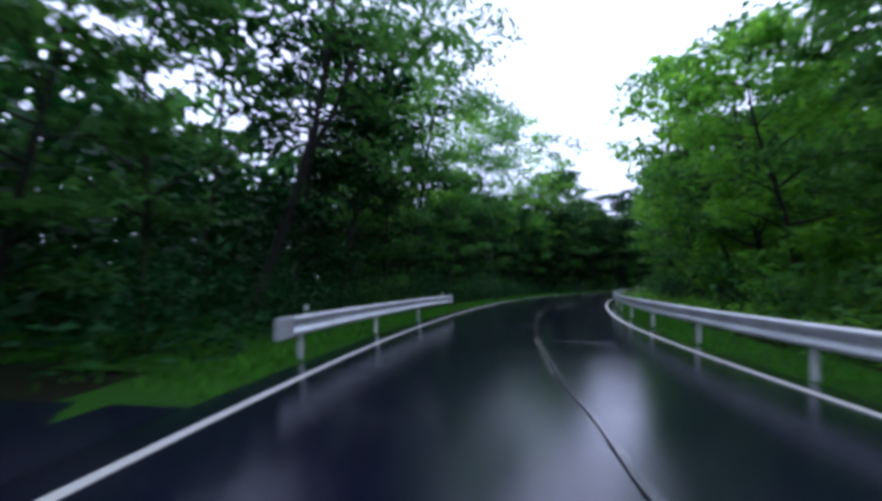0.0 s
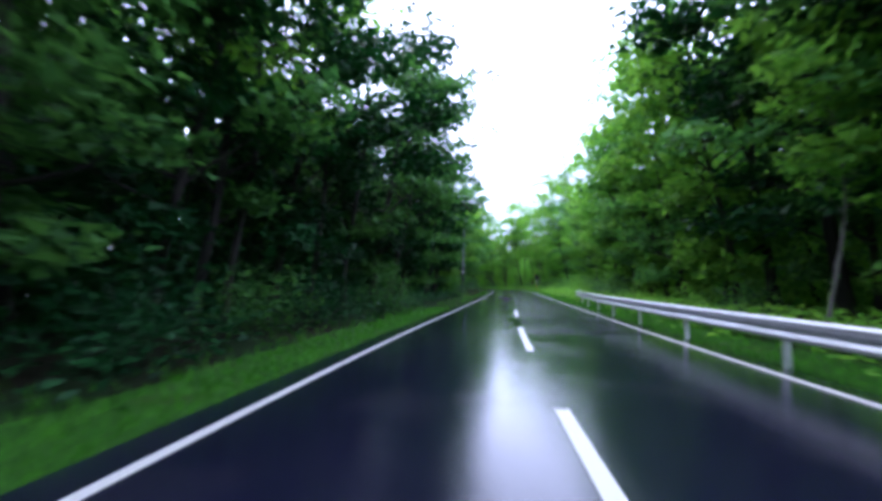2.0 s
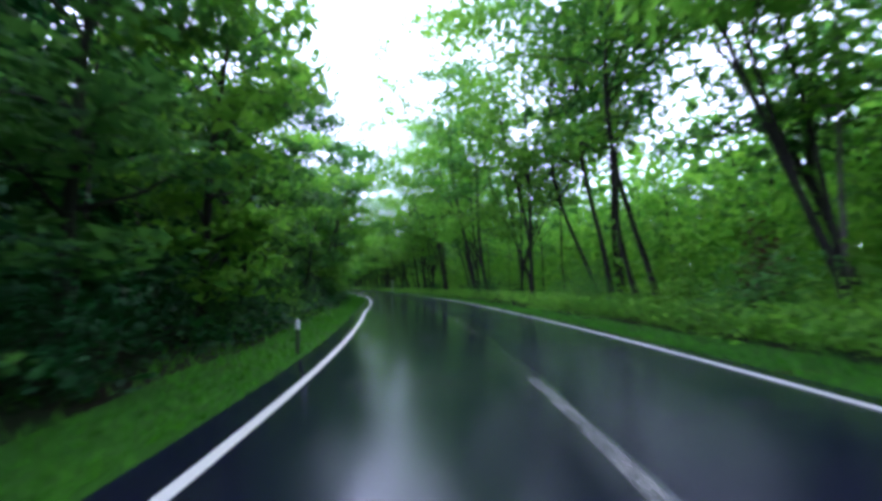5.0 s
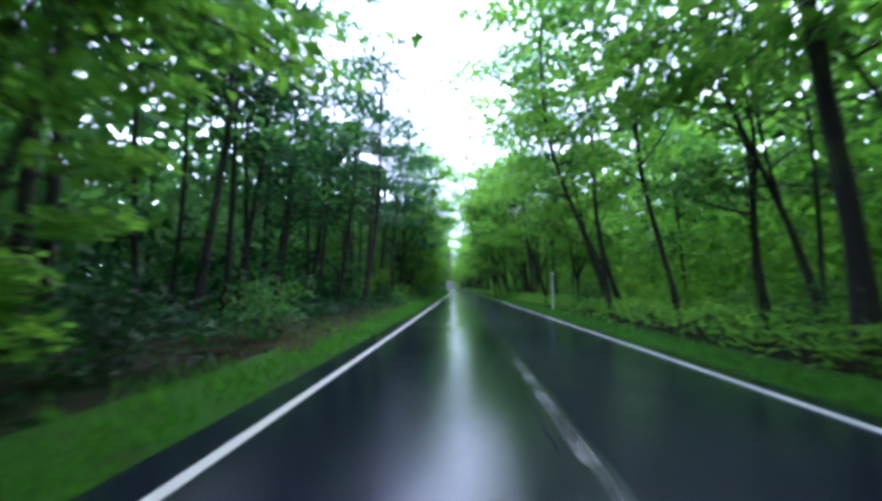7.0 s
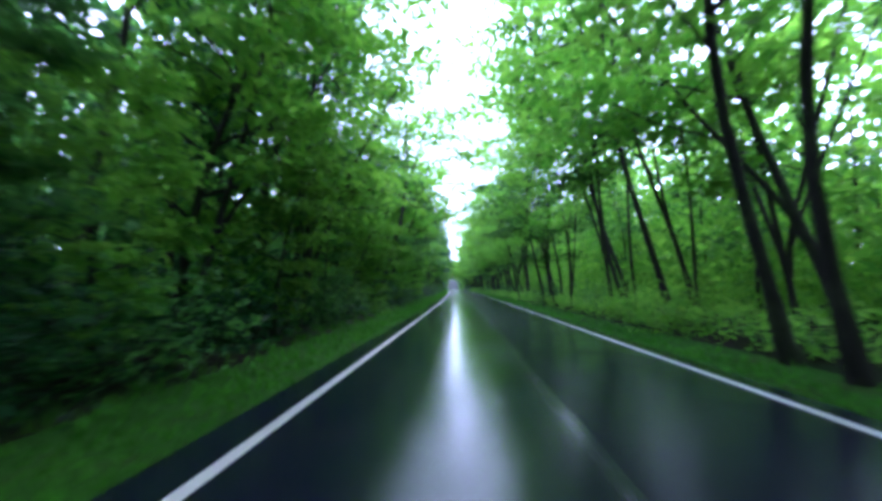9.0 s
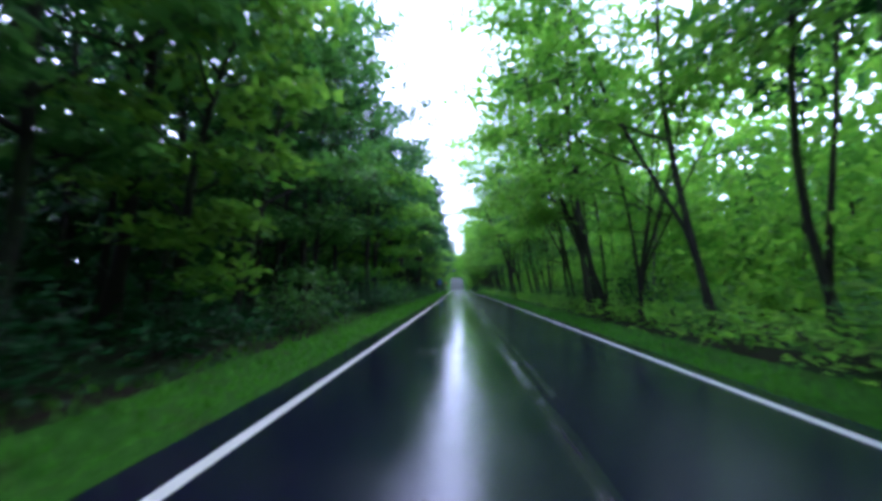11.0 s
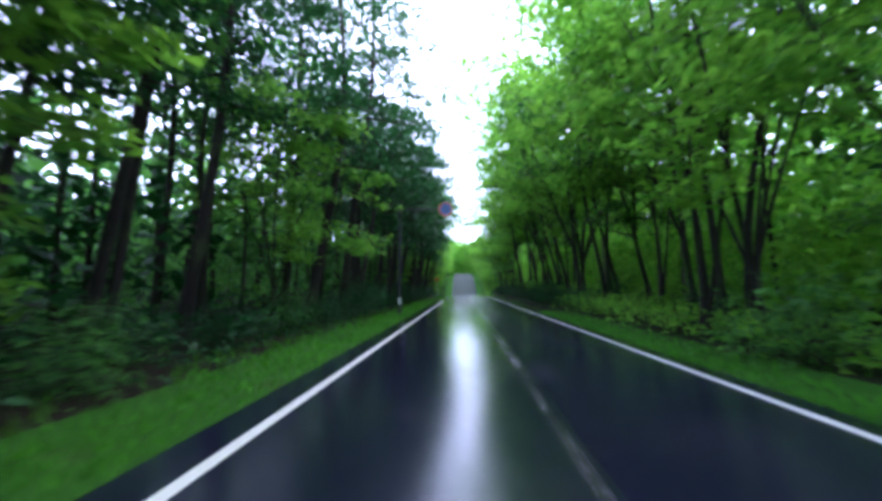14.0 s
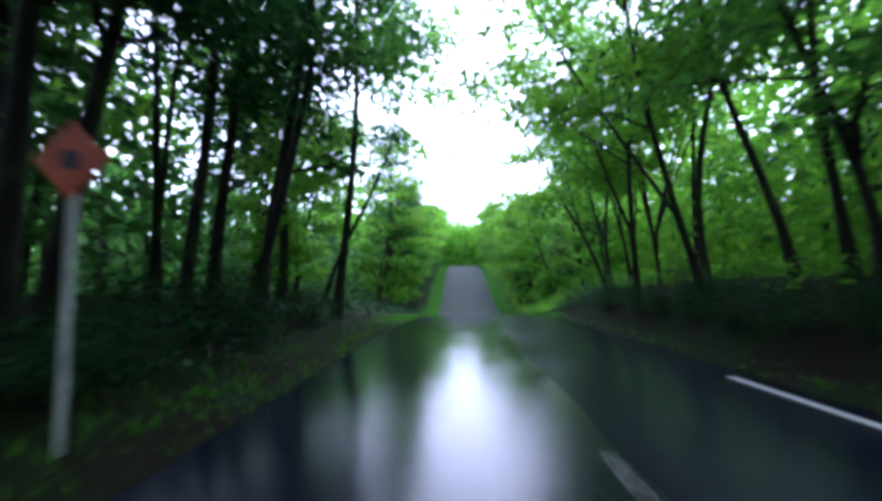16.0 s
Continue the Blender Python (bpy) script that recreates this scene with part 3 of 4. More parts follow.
# past the crest: mostly the brightest kind, its colour standing for hazy glow
spots += as_kind(row(514, 605, 5.0, -1, 8.6, 1.2, (1.0, 1.35), (1, 6)) + row(503, 605, 5.0, 1, 8.3, 1.2, (1.0, 1.35), (1, 6)), (2, 2, 2, 0))
set_out(dense, spots, dice)
# trees that stand out: station, lat, scale, lean, kind
LONE = [(258.5, 9.0, 1.1, 6, 2), (403.5, 7.4, 1.05, 4, 4), (400.5, 8.3, 1.0, 3, 2), (411.5, 8.4, 1.05, 4, 2), (234.5, 8.3, 1.05, 13, 2), (252.3, 7.0, 1.05, 1, 5), (246.5, 9.2, 0.9, -3, 6), (257.5, 7.0, 1.05, 4, 4), (264.0, 9.4, 1.1, 0, 5), (284.0, 7.5, 1.2, 8, 7), (262.0, -7.6, 1.2, 9, 7), (356.0, 7.0, 1.0, 8, 6), (408.0, 7.0, 1.1, 5, 7), (458.0, 7.6, 1.15, 6, 7), (484.0, -7.0, 1.1, 12, 2), (494.0, -8.0, 1.1, 13, 0), (486.0, 6.4, 1.1, 12, 1), (496.0, 6.8, 1.1, 12, 3), (13.0, -9.2, 1.0, 16, 4), (24.0, -8.4, 0.95, 12, 2), (272.0, 4.5, 0.95, 5, 2), (273.6, 4.7, 1.0, 6, 0),
        (350.0, 6.6, 1.1, 6, 3), (351.5, 7.4, 1.0, 8, 0), (380.0, 5.7, 1.15, 3, 4), (382.0, 7.2, 1.1, 1, 2), (467.0, 6.6, 1.1, 8, 2), (163.0, 7.5, 1.0, 9, 0), (166.0, 8.5, 1.0, 10, 2)]
free = lambda s, la: any(abs(s - q[0]) < 1.1 and la * q[1] > 0 for q in LONE)
left_stems = as_kind(row(20, 76, 4.2, -1, 10.4, 1.4, (0.95, 1.2), (-2, 9), free), (6, 2, 0, 1, 2))
spots = row(137, 174, 2.7, 1, 10.4, 1.8, (1.0, 1.4), (-3, 9), free) + row(174, 215, 2.7, 1, 7.6, 1.7, (0.95, 1.35), (-3, 9), free) + row(215, 262, 2.9, 1, 7.2, 1.8, (0.8, 1.2), (-2, 12), free) + row(262, 425, 2.9, 1, 7.0, 1.8, (0.8, 1.2), (-3, 12), free)
spots += as_kind(row(425, 500, 1.9, 1, 7.3, 1.5, (0.9, 1.2), (-6, 7), free), (3, 1, 0, 7, 3, 2)) + row(200, 325, 5.0, -1, 7.8, 0.9, (0.95, 1.2), (4, 11), lambda s, la: 216 < s < 250) + row(408, 440, 9.0, -1, 7.4, 0.9, (0.5, 0.7), (2, 8))
set_out(tall, LONE + left_stems + as_kind(spots, (0, 2, 1, 5, 3, 2, 7, 1, 3, 6, 0)), dice)
set_out(poles, row(206, 252, 2.6, -1, 11.5, 2.2, (0.95, 1.15), (1, 6)) + row(330, 400, 2.4, -1, 12.0, 2.0, (0.95, 1.1), (0, 4)) + row(398, 498, 2.2, -1, 11.5, 2.8, (0.85, 1.15), (0, 7)), dice)
birch = make_tree("birch_tree", "slim pale-barked birch with airy leaves", "tree", "pale birches at the wood's edge", PALE_BARK, BRIGHT_LEAF, seed=24, height=13.0, base=0.42, spread=2.6, limbs=14, count=1700, size=0.34, girth=0.10, lean=0.05, tuft=(0.6, 0.2), rise=(0.2, 0.8), slim=0.7, flat=0.5, crook=0.05)
set_out([birch], [(150.6, 9.2, 1.0, -2, 0), (153.8, 8.6, 1.05, 4, 0), (158.5, 9.8, 0.95, 0, 0), (69.4, 6.2, 0.5, -8, 0), (127.5, 10.4, 0.95, 2, 0), (131.5, 11.2, 1.0, -3, 0), (112.0, 9.6, 0.9, 4, 0), (444.0, 9.0, 1.0, 2, 0)], dice)
set_out(pines, [(234.0, -7.0, 1.0, 5, 0), (236.5, -9.4, 1.0, 7, 2)] + row(200, 330, 5.0, -1, 10.0, 1.8, (0.85, 1.05), (0, 5)) + row(330, 405, 4.0, -1, 10.4, 2.0, (0.85, 1.08), (0, 4)) + row(352, 410, 4.5, -1, 6.9, 0.4, (1.05, 1.25), (0, 3)) + row(250, 264, 5.5, -1, 7.6, 0.5, (1.0, 1.2), (1, 6)) + row(403, 430, 2.5, -1, 8.4, 1.5, (0.88, 1.08), (1, 7)) + row(430, 440, 2.2, -1, 8.0, 1.5, (0.85, 1.12), (0, 9)) + row(440, 491, 2.2, -1, 7.4, 1.4, (0.88, 1.15), (2, 10)) + row(513, 524, 2.5, -1, 8.4, 1.5, (0.88, 1.08), (1, 7)) + row(400, 492, 6.0, -1, 13.0, 2.0, (0.9, 1.05), (0, 3)), dice)
set_out(back, row(-50, 600, 10.0, -1, 13.5, 2.5, (0.85, 1.15), (0, 3)) + row(-50, 600, 8.0, 1, 13.0, 2.8, (0.85, 1.15), (0, 3)), dice)
hollow = lambda s, la: 82 < s < 103 or 246 < s < 259 or 220 < s < 238
# mostly the darkened kind, its colour standing for shade at the wood's foot
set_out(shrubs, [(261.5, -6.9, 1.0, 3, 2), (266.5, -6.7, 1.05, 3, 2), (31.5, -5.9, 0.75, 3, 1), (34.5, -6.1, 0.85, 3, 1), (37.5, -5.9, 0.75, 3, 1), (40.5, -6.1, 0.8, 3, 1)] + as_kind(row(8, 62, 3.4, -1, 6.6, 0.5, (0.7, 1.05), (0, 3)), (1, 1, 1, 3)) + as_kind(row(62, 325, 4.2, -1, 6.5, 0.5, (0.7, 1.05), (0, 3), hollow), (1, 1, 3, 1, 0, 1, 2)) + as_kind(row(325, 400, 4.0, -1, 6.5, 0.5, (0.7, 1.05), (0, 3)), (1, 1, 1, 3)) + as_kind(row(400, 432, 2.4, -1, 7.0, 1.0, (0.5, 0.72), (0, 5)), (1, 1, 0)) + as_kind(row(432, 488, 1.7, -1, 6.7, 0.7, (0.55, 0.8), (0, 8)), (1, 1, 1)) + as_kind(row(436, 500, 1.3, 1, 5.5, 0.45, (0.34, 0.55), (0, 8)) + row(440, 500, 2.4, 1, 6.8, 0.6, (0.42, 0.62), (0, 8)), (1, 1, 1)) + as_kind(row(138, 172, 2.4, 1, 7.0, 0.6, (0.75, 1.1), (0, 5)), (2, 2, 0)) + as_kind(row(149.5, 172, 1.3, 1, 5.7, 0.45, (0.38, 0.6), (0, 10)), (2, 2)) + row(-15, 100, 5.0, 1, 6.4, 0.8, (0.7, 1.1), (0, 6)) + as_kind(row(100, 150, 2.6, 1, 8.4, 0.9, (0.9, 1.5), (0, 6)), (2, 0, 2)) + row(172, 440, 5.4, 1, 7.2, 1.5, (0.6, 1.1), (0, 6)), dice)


def away(x, y, least):
    """True where a point keeps clear of every stretch of the road."""
    s, lat = nearest(np.asarray(x, float), np.asarray(y, float))
    return np.abs(lat) > least


def far_woods():
    """Deep woods on both sides, behind and across the end, too many to count."""
    rng = np.random.default_rng(5)
    wood, crowns, hill = [], [], []
    for s in np.arange(-56, 640, 4.0):
        for side in (-1, 1):
            for lat in (18, 23, 29, 36):
                st, la = s + rng.uniform(-2, 2), side * (lat + rng.uniform(-2.5, 2.5))
                x, y = place(st, la)
                if rng.uniform() < 0.15 or not away([x], [y], 14)[0]:
                    continue
                z = float(road_z(st)) + float(land(st, np.clip(la, -20, 20))) - 0.2
                h = rng.uniform(10, 15)
                q = np.linspace(0, 1, 4)
                wood.append(tube(np.stack([x + q * rng.normal(0, 0.6), y + q * rng.normal(0, 0.6), z + q * h], 1), 0.13 * (1 - 0.8 * q), 5))
                n = 95
                c = np.stack([x + rng.normal(0, 1.5, n), y + rng.normal(0, 1.5, n), z + h * rng.uniform(0.2, 1.02, n)], 1)
                crowns.append(leaves(rng, c, 1.0, 0.8, 0.75))
    # the wood that closes the road off far beyond the crest, and an unseen one added behind the start
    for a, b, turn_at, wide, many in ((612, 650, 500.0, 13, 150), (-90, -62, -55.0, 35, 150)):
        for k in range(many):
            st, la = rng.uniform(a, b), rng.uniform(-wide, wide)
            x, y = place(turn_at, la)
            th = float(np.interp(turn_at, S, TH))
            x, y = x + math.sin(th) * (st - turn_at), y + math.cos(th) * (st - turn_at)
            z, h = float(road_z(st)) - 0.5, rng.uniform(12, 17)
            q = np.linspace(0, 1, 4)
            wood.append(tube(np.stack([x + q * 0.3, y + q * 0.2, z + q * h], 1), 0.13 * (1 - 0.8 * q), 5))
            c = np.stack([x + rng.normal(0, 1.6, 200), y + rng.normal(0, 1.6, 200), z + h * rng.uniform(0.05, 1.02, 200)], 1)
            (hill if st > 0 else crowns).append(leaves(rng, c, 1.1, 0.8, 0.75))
    v, f = joined(wood)
    root = tagged(new("deep_woods"), "deep green broadleaf woods behind the roadside trees", "woods", kind="stuff")
    part("stems", mesh_from("stems", v, f, BARK, True), None, root)
    v, f = joined(crowns)
    part("canopy", mesh_from("canopy", v, f, LEAF), None, root)
    # the brighter leaf stands in for haze over the far hill
    v, f = joined(hill)
    part("hill_canopy", mesh_from("hill_canopy", v, f, BRIGHT_LEAF), None, root, "green crowns on the far hill, brightened for haze")


def thicket(side, near, far, top, per_metre, size, leaf, label, s0=-58, s1=620):
    """Saplings and brush that fill the wood between the stems."""
    rng = np.random.default_rng(int(near * 7 + side + top))
    n = int(per_metre * (s1 - s0))
    s, lat = rng.uniform(s0, s1, n), side * rng.uniform(near, far, n)
    x, y = place(s, lat)
    ok = away(x, y, near - 2)
    s, lat, x, y = s[ok], lat[ok], x[ok], y[ok]
    lump = 0.55 + 0.45 * np.sin(s * 0.8 + lat) * np.sin(lat * 0.9 - s * 0.37)
    z = road_z(s) + land(s, np.clip(lat, -20, 20)) + 0.1 + rng.uniform(0, 1, len(s)) ** (1.3 if top < 6 else 0.9) * top * (lump if top < 6 else 0.6 + 0.4 * lump)
    v, f = leaves(rng, np.stack([x, y, z], 1), size, 0.9, 0.75)
    tagged(new("thicket", mesh_from("thicket", v, f, leaf)), label, "thicket", kind="stuff")


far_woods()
# leaf tones put shade into the left brush and light into the right
thicket(-1, 9.0, 20.0, 5.0, 100, 0.6, SHADE_DARK_LEAF, "dark green brush between the stems", -58, 400)
thicket(-1, 10.0, 15.0, 14.5, 110, 0.6, SHADE_DARK_LEAF, "dark high leafage close behind the roadside trees", 66, 130)
thicket(-1, 10.0, 20.0, 6.0, 130, 0.55, SHADE_DARK_LEAF, "dark brush between the pines", 396, 430)
thicket(-1, 11.0, 20.0, 6.5, 100, 0.6, LEAF, "green brush between the pines, lighter to look lit", 430, 620)
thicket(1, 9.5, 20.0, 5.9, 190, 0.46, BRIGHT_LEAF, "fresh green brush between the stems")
thicket(-1, 12.5, 22.0, 9.0, 120, 0.9, SHADE_DARK_LEAF, "dark leafage of the inner wood", -58, 30)
thicket(-1, 12.5, 22.0, 14.0, 170, 0.8, SHADE_DARK_LEAF, "dark leafage of the inner wood", 30, 70)
thicket(-1, 13.0, 22.0, 19.0, 170, 1.05, SHADE_DARK_LEAF, "dark high leafage of the inner wood", 70, 195)
thicket(-1, 14.0, 22.0, 18.0, 160, 1.0, SHADE_DARK_LEAF, "dark high leafage of the inner wood", 325, 368)
thicket(-1, 14.0, 22.0, 18.0, 85, 1.0, SHADE_DARK_LEAF, "dark high leafage of the inner wood", 368, 400)
thicket(1, 13.5, 22.0, 18.0, 150, 1.05, LEAF, "green high leafage of the inner wood", -58, 125)
thicket(1, 14.5, 22.0, 11.0, 130, 0.8, BRIGHT_LEAF, "fresh green leafage of the inner wood", 125, 205)
thicket(1, 13.5, 22.0, 19.0, 105, 1.0, BRIGHT_LEAF, "fresh green high leafage of the inner wood", 205, 620)
thicket(-1, 12.5, 20.0, 18.5, 140, 0.9, LEAF, "green high leafage of the inner wood", 195, 330)
thicket(-1, 12.0, 20.0, 18.2, 48, 0.7, NEEDLE, "dark needled leafage behind the pines", 400, 520)
thicket(1, 10.8, 16.0, 12.5, 170, 0.37, BRIGHT_LEAF, "fresh green high leafage over the brush", 150, 520)
# outsized leaves added to fill sky gaps and block low sky light
thicket(-1, 20.0, 50.0, 15.0, 60, 2.3, SHADE_DARK_LEAF, "dark leafage deep in the wood", -58, 62)
thicket(-1, 20.0, 50.0, 19.0, 62, 2.3, SHADE_DARK_LEAF, "dark leafage deep in the wood", 62, 205)
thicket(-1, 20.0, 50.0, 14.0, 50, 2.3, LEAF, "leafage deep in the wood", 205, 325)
thicket(-1, 20.0, 50.0, 12.0, 50, 2.3, SHADE_DARK_LEAF, "dark leafage deep in the wood", 325, 400)
thicket(-1, 22.0, 50.0, 9.0, 40, 2.3, LEAF, "leafage deep in the wood", 400, 620)
thicket(1, 20.0, 50.0, 17.0, 55, 2.3, LEAF, "green leafage deep in the wood", -58, 120)
thicket(1, 20.0, 50.0, 11.0, 50, 2.3, BRIGHT_LEAF, "fresh green leafage deep in the wood", 120, 205)
thicket(1, 20.0, 50.0, 12.0, 46, 2.3, BRIGHT_LEAF, "fresh green leafage deep in the wood", 205, 620)


def grass():
    """Blades in tufts on both verges, thickest by the asphalt."""
    rng = np.random.default_rng(8)
    n = 72000
    s = rng.uniform(-15, 590, n)
    side = np.where(rng.uniform(size=n) < 0.55, -1, 1)
    edge = np.where(side < 0, half(s, -1) + SHOULDER_L, half(s, 1) + SHOULDER_R)
    out = rng.gamma(1.5, np.where((side > 0) & (s > 155), 0.32, 0.55), n) + 0.03
    lat = side * (edge + out)
    keep = ~((s < 5) & (lat < 0) & (lat > -9.0)) & ((s < 438) | (lat < 0) | (rng.uniform(size=n) < 0.08) | (s > 497)) & ((lat > 0) | (s < 84) | ((s > 131) & (s < 455)) | (s > 495) | (rng.uniform(size=n) < 0.3))
    s, lat, out, side = s[keep], lat[keep], out[keep], side[keep]
    # the wider patch of grass behind the short guardrail
    s, lat, out = np.append(s, rng.uniform(6.3, 21, 5200)), np.append(lat, -rng.uniform(4.5, 11.5, 5200)), np.append(out, rng.uniform(0.2, 1.0, 5200))
    x, y = place(s, lat)
    base = np.stack([x, y, road_z(s) + land(s, lat) - 0.02], 1)
    vs = []
    for k in range(3):
        m = len(base)
        az = rng.uniform(0, 6.283, m)
        d = np.stack([np.cos(az), np.sin(az), np.zeros(m)], 1)
        w = np.stack([-np.sin(az), np.cos(az), np.zeros(m)], 1)
        h = (rng.uniform(0.04, 0.12, m) + np.clip(out * 0.06, 0, 0.12))[:, None]
        b = base + rng.normal(0, 0.09, (m, 3)) * [1, 1, 0]
        tipz = np.array([[0, 0, 1.0]])
        vs.append(np.stack([b - w * 0.018, b + w * 0.018, b + d * h * 0.75 + tipz * h], 1))
    v = np.concatenate(vs).reshape(-1, 3)
    f = np.arange(len(v)).reshape(-1, 3)
    ob = new("verge_grass", mesh_from("verge_grass", v, f, GRASS))
    tagged(ob, "bright green wet grass on the road verges", "grass", kind="stuff")


def undergrowth(side, n, least, spread, leaf, label, s0=-15, s1=600):
    """Low leafy plants between the grass and the trees."""
    rng = np.random.default_rng(9 + side)
    s = rng.uniform(s0, s1, n)
    lat = side * (least + rng.gamma(2.0, spread, n))
    keep = ~((s < 5) & (lat < 0) & (lat > -9.5)) & ((lat < 0) | (s < 440) | (lat > 6.5) | (s > 500)) & ~((s > 136) & (s < 148.5) & (lat > 0) & (lat < 6.8))
    s, lat = s[keep], lat[keep]
    x, y = place(s, lat)
    z = road_z(s) + land(s, lat)
    c = np.repeat(np.stack([x, y, z], 1), 10, 0)
    c = c + rng.normal(0, 1, c.shape) * [0.32, 0.32, 0] + np.stack([0 * c[:, 0], 0 * c[:, 0], rng.uniform(0.05, 0.75, len(c))], 1)
    v, f = leaves(rng, c, 0.24, 0.4, 0.5)
    tagged(new("undergrowth", mesh_from("undergrowth", v, f, leaf)), label, "undergrowth", kind="stuff")


grass()
# the left side takes the darkened leaf in place of deeper shade
undergrowth(-1, 5200, 5.2, 1.1, SHADE_DARK_LEAF, "low leafy undergrowth of ferns and saplings, darkened for shade")
undergrowth(1, 8600, 4.75, 0.95, BRIGHT_LEAF, "fresh green ferns and seedlings under the trees")


# ---- roadside things ----
def on_road(ob, s, lat, turn=0.0, z=None):
    """Stands a thing at a station; its +y looks along the road."""
    x, y = place(s, lat)
    ob.matrix_basis = pose(float(x), float(y), float(road_z(s)) + (float(land(s, lat)) - 0.05 if z is None else z), 0, 0, -math.degrees(float(np.interp(s, S, TH))) + turn)
    return ob


WAVE = ((0.43, 0.012), (0.455, 0.07), (0.49, 0.085), (0.525, 0.07), (0.565, 0.008), (0.605, 0.0), (0.645, 0.008), (0.685, 0.07), (0.72, 0.085), (0.755, 0.07), (0.78, 0.012))


def guardrail(s0, s1, lat_at, side, label):
    root = tagged(new("guardrail"), label, "guardrail", "guardrails along the bend")
    lats = [(lambda s, d=d: lat_at(s) - side * d) for z, d in WAVE] + [(lambda s, d=d: lat_at(s) - side * (d - 0.006)) for z, d in reversed(WAVE)]
    v, f = ribbon(s0, s1, 0.8, lats + [lats[0]], [z for z, d in WAVE] + [z for z, d in reversed(WAVE)] + [WAVE[0][0]])
    part("beam", mesh_from("beam", v, f, RAIL_WHITE, True), None, root, "double-wave steel beam, dull white")
    s = s0 + 0.8
    while s < s1:
        x, y = place(s, float(lat_at(s)) + side * 0.10)
        bm = bm_rod(0.057, 0.057, -0.5, 0.72, 14)
        p = part("post", bm, POST_WHITE, root, smooth=False)
        p.matrix_basis = Matrix.Translation((float(x), float(y), float(road_z(s))))
        b = part("bracket", bm_box(0.10, 0.07, 0.16, (0, 0, 0.62), 0.008), SIGN_BACK, p)
        b.matrix_basis = pose(0, 0, 0, 0, 0, -math.degrees(float(np.interp(s, S, TH)))) @ Matrix.Translation((-side * 0.055, 0, 0))
        s += 4.0
    for s in (s0, s1):
        bm = bm_box(0.10, 0.55, 0.37, (0, 0, 0.605), 0.03)
        e = part("end_sleeve", bm, RAIL_WHITE, root, "smooth white end sleeve")
        on_road(e, s, float(lat_at(s)) - side * 0.035, z=0.0)
    for s in (s0 + 0.9, s1 - 0.9):
        e = part("delineator", bm_rod(0.012, 0.012, 0.72, 0.86, 8), POST_WHITE, root)
        on_road(e, s, float(lat_at(s)) + side * 0.05, z=0.0)
        bm = bm_rod(0.045, 0.045, -0.012, 0.012, 16)
        r = part("reflector", bm, POST_WHITE, e, "small round reflector")
        r.matrix_basis = pose(0, 0, 0.89, 90)
    return root


guardrail(6.8, 19.6, lambda s: -np.interp(s, (5, 20), (4.35, 4.0)), -1, "short dull-white steel guardrail on round posts")
guardrail(-30, 93.8, lambda s: np.interp(s, (-30, 5, 20, 36, 65, 80, 88, 94), (3.4, 3.45, 3.5, 3.75, 3.85, 4.0, 4.3, 4.7)), 1, "long dull-white steel guardrail curving away at its end")

pole = on_road(tagged(new("utility_pole"), "grey concrete utility pole with a dark wrapped foot", "pole"), 108.8, -5.75)
pole.matrix_basis = pole.matrix_basis @ pose(0, 0, 0, 0, 2, 0)
part("shaft", bm_rod(0.12, 0.09, 2.7, 10.5, 20), CONCRETE, pole)
part("foot_wrap", bm_rod(0.13, 0.125, -0.3, 2.7, 20), DARK_WRAP, pole, "dark grey wrapping")
part("band", bm_rod(0.128, 0.127, 2.66, 2.92, 20), POST_WHITE, pole, "pale marker band")


def rounded(w, h, r, n=6):
    """Outline of a rounded rectangle, from the middle of its right side round over the top."""
    out = []
    for cx, cz, a0 in ((w - r, h - r, 0), (r - w, h - r, 90), (r - w, r - h, 180), (w - r, r - h, 270)):
        for k in range(n + 1):
            a = radians(a0 + 90 * k / n)
            out.append((cx + math.cos(a) * r, cz + math.sin(a) * r))
    return out


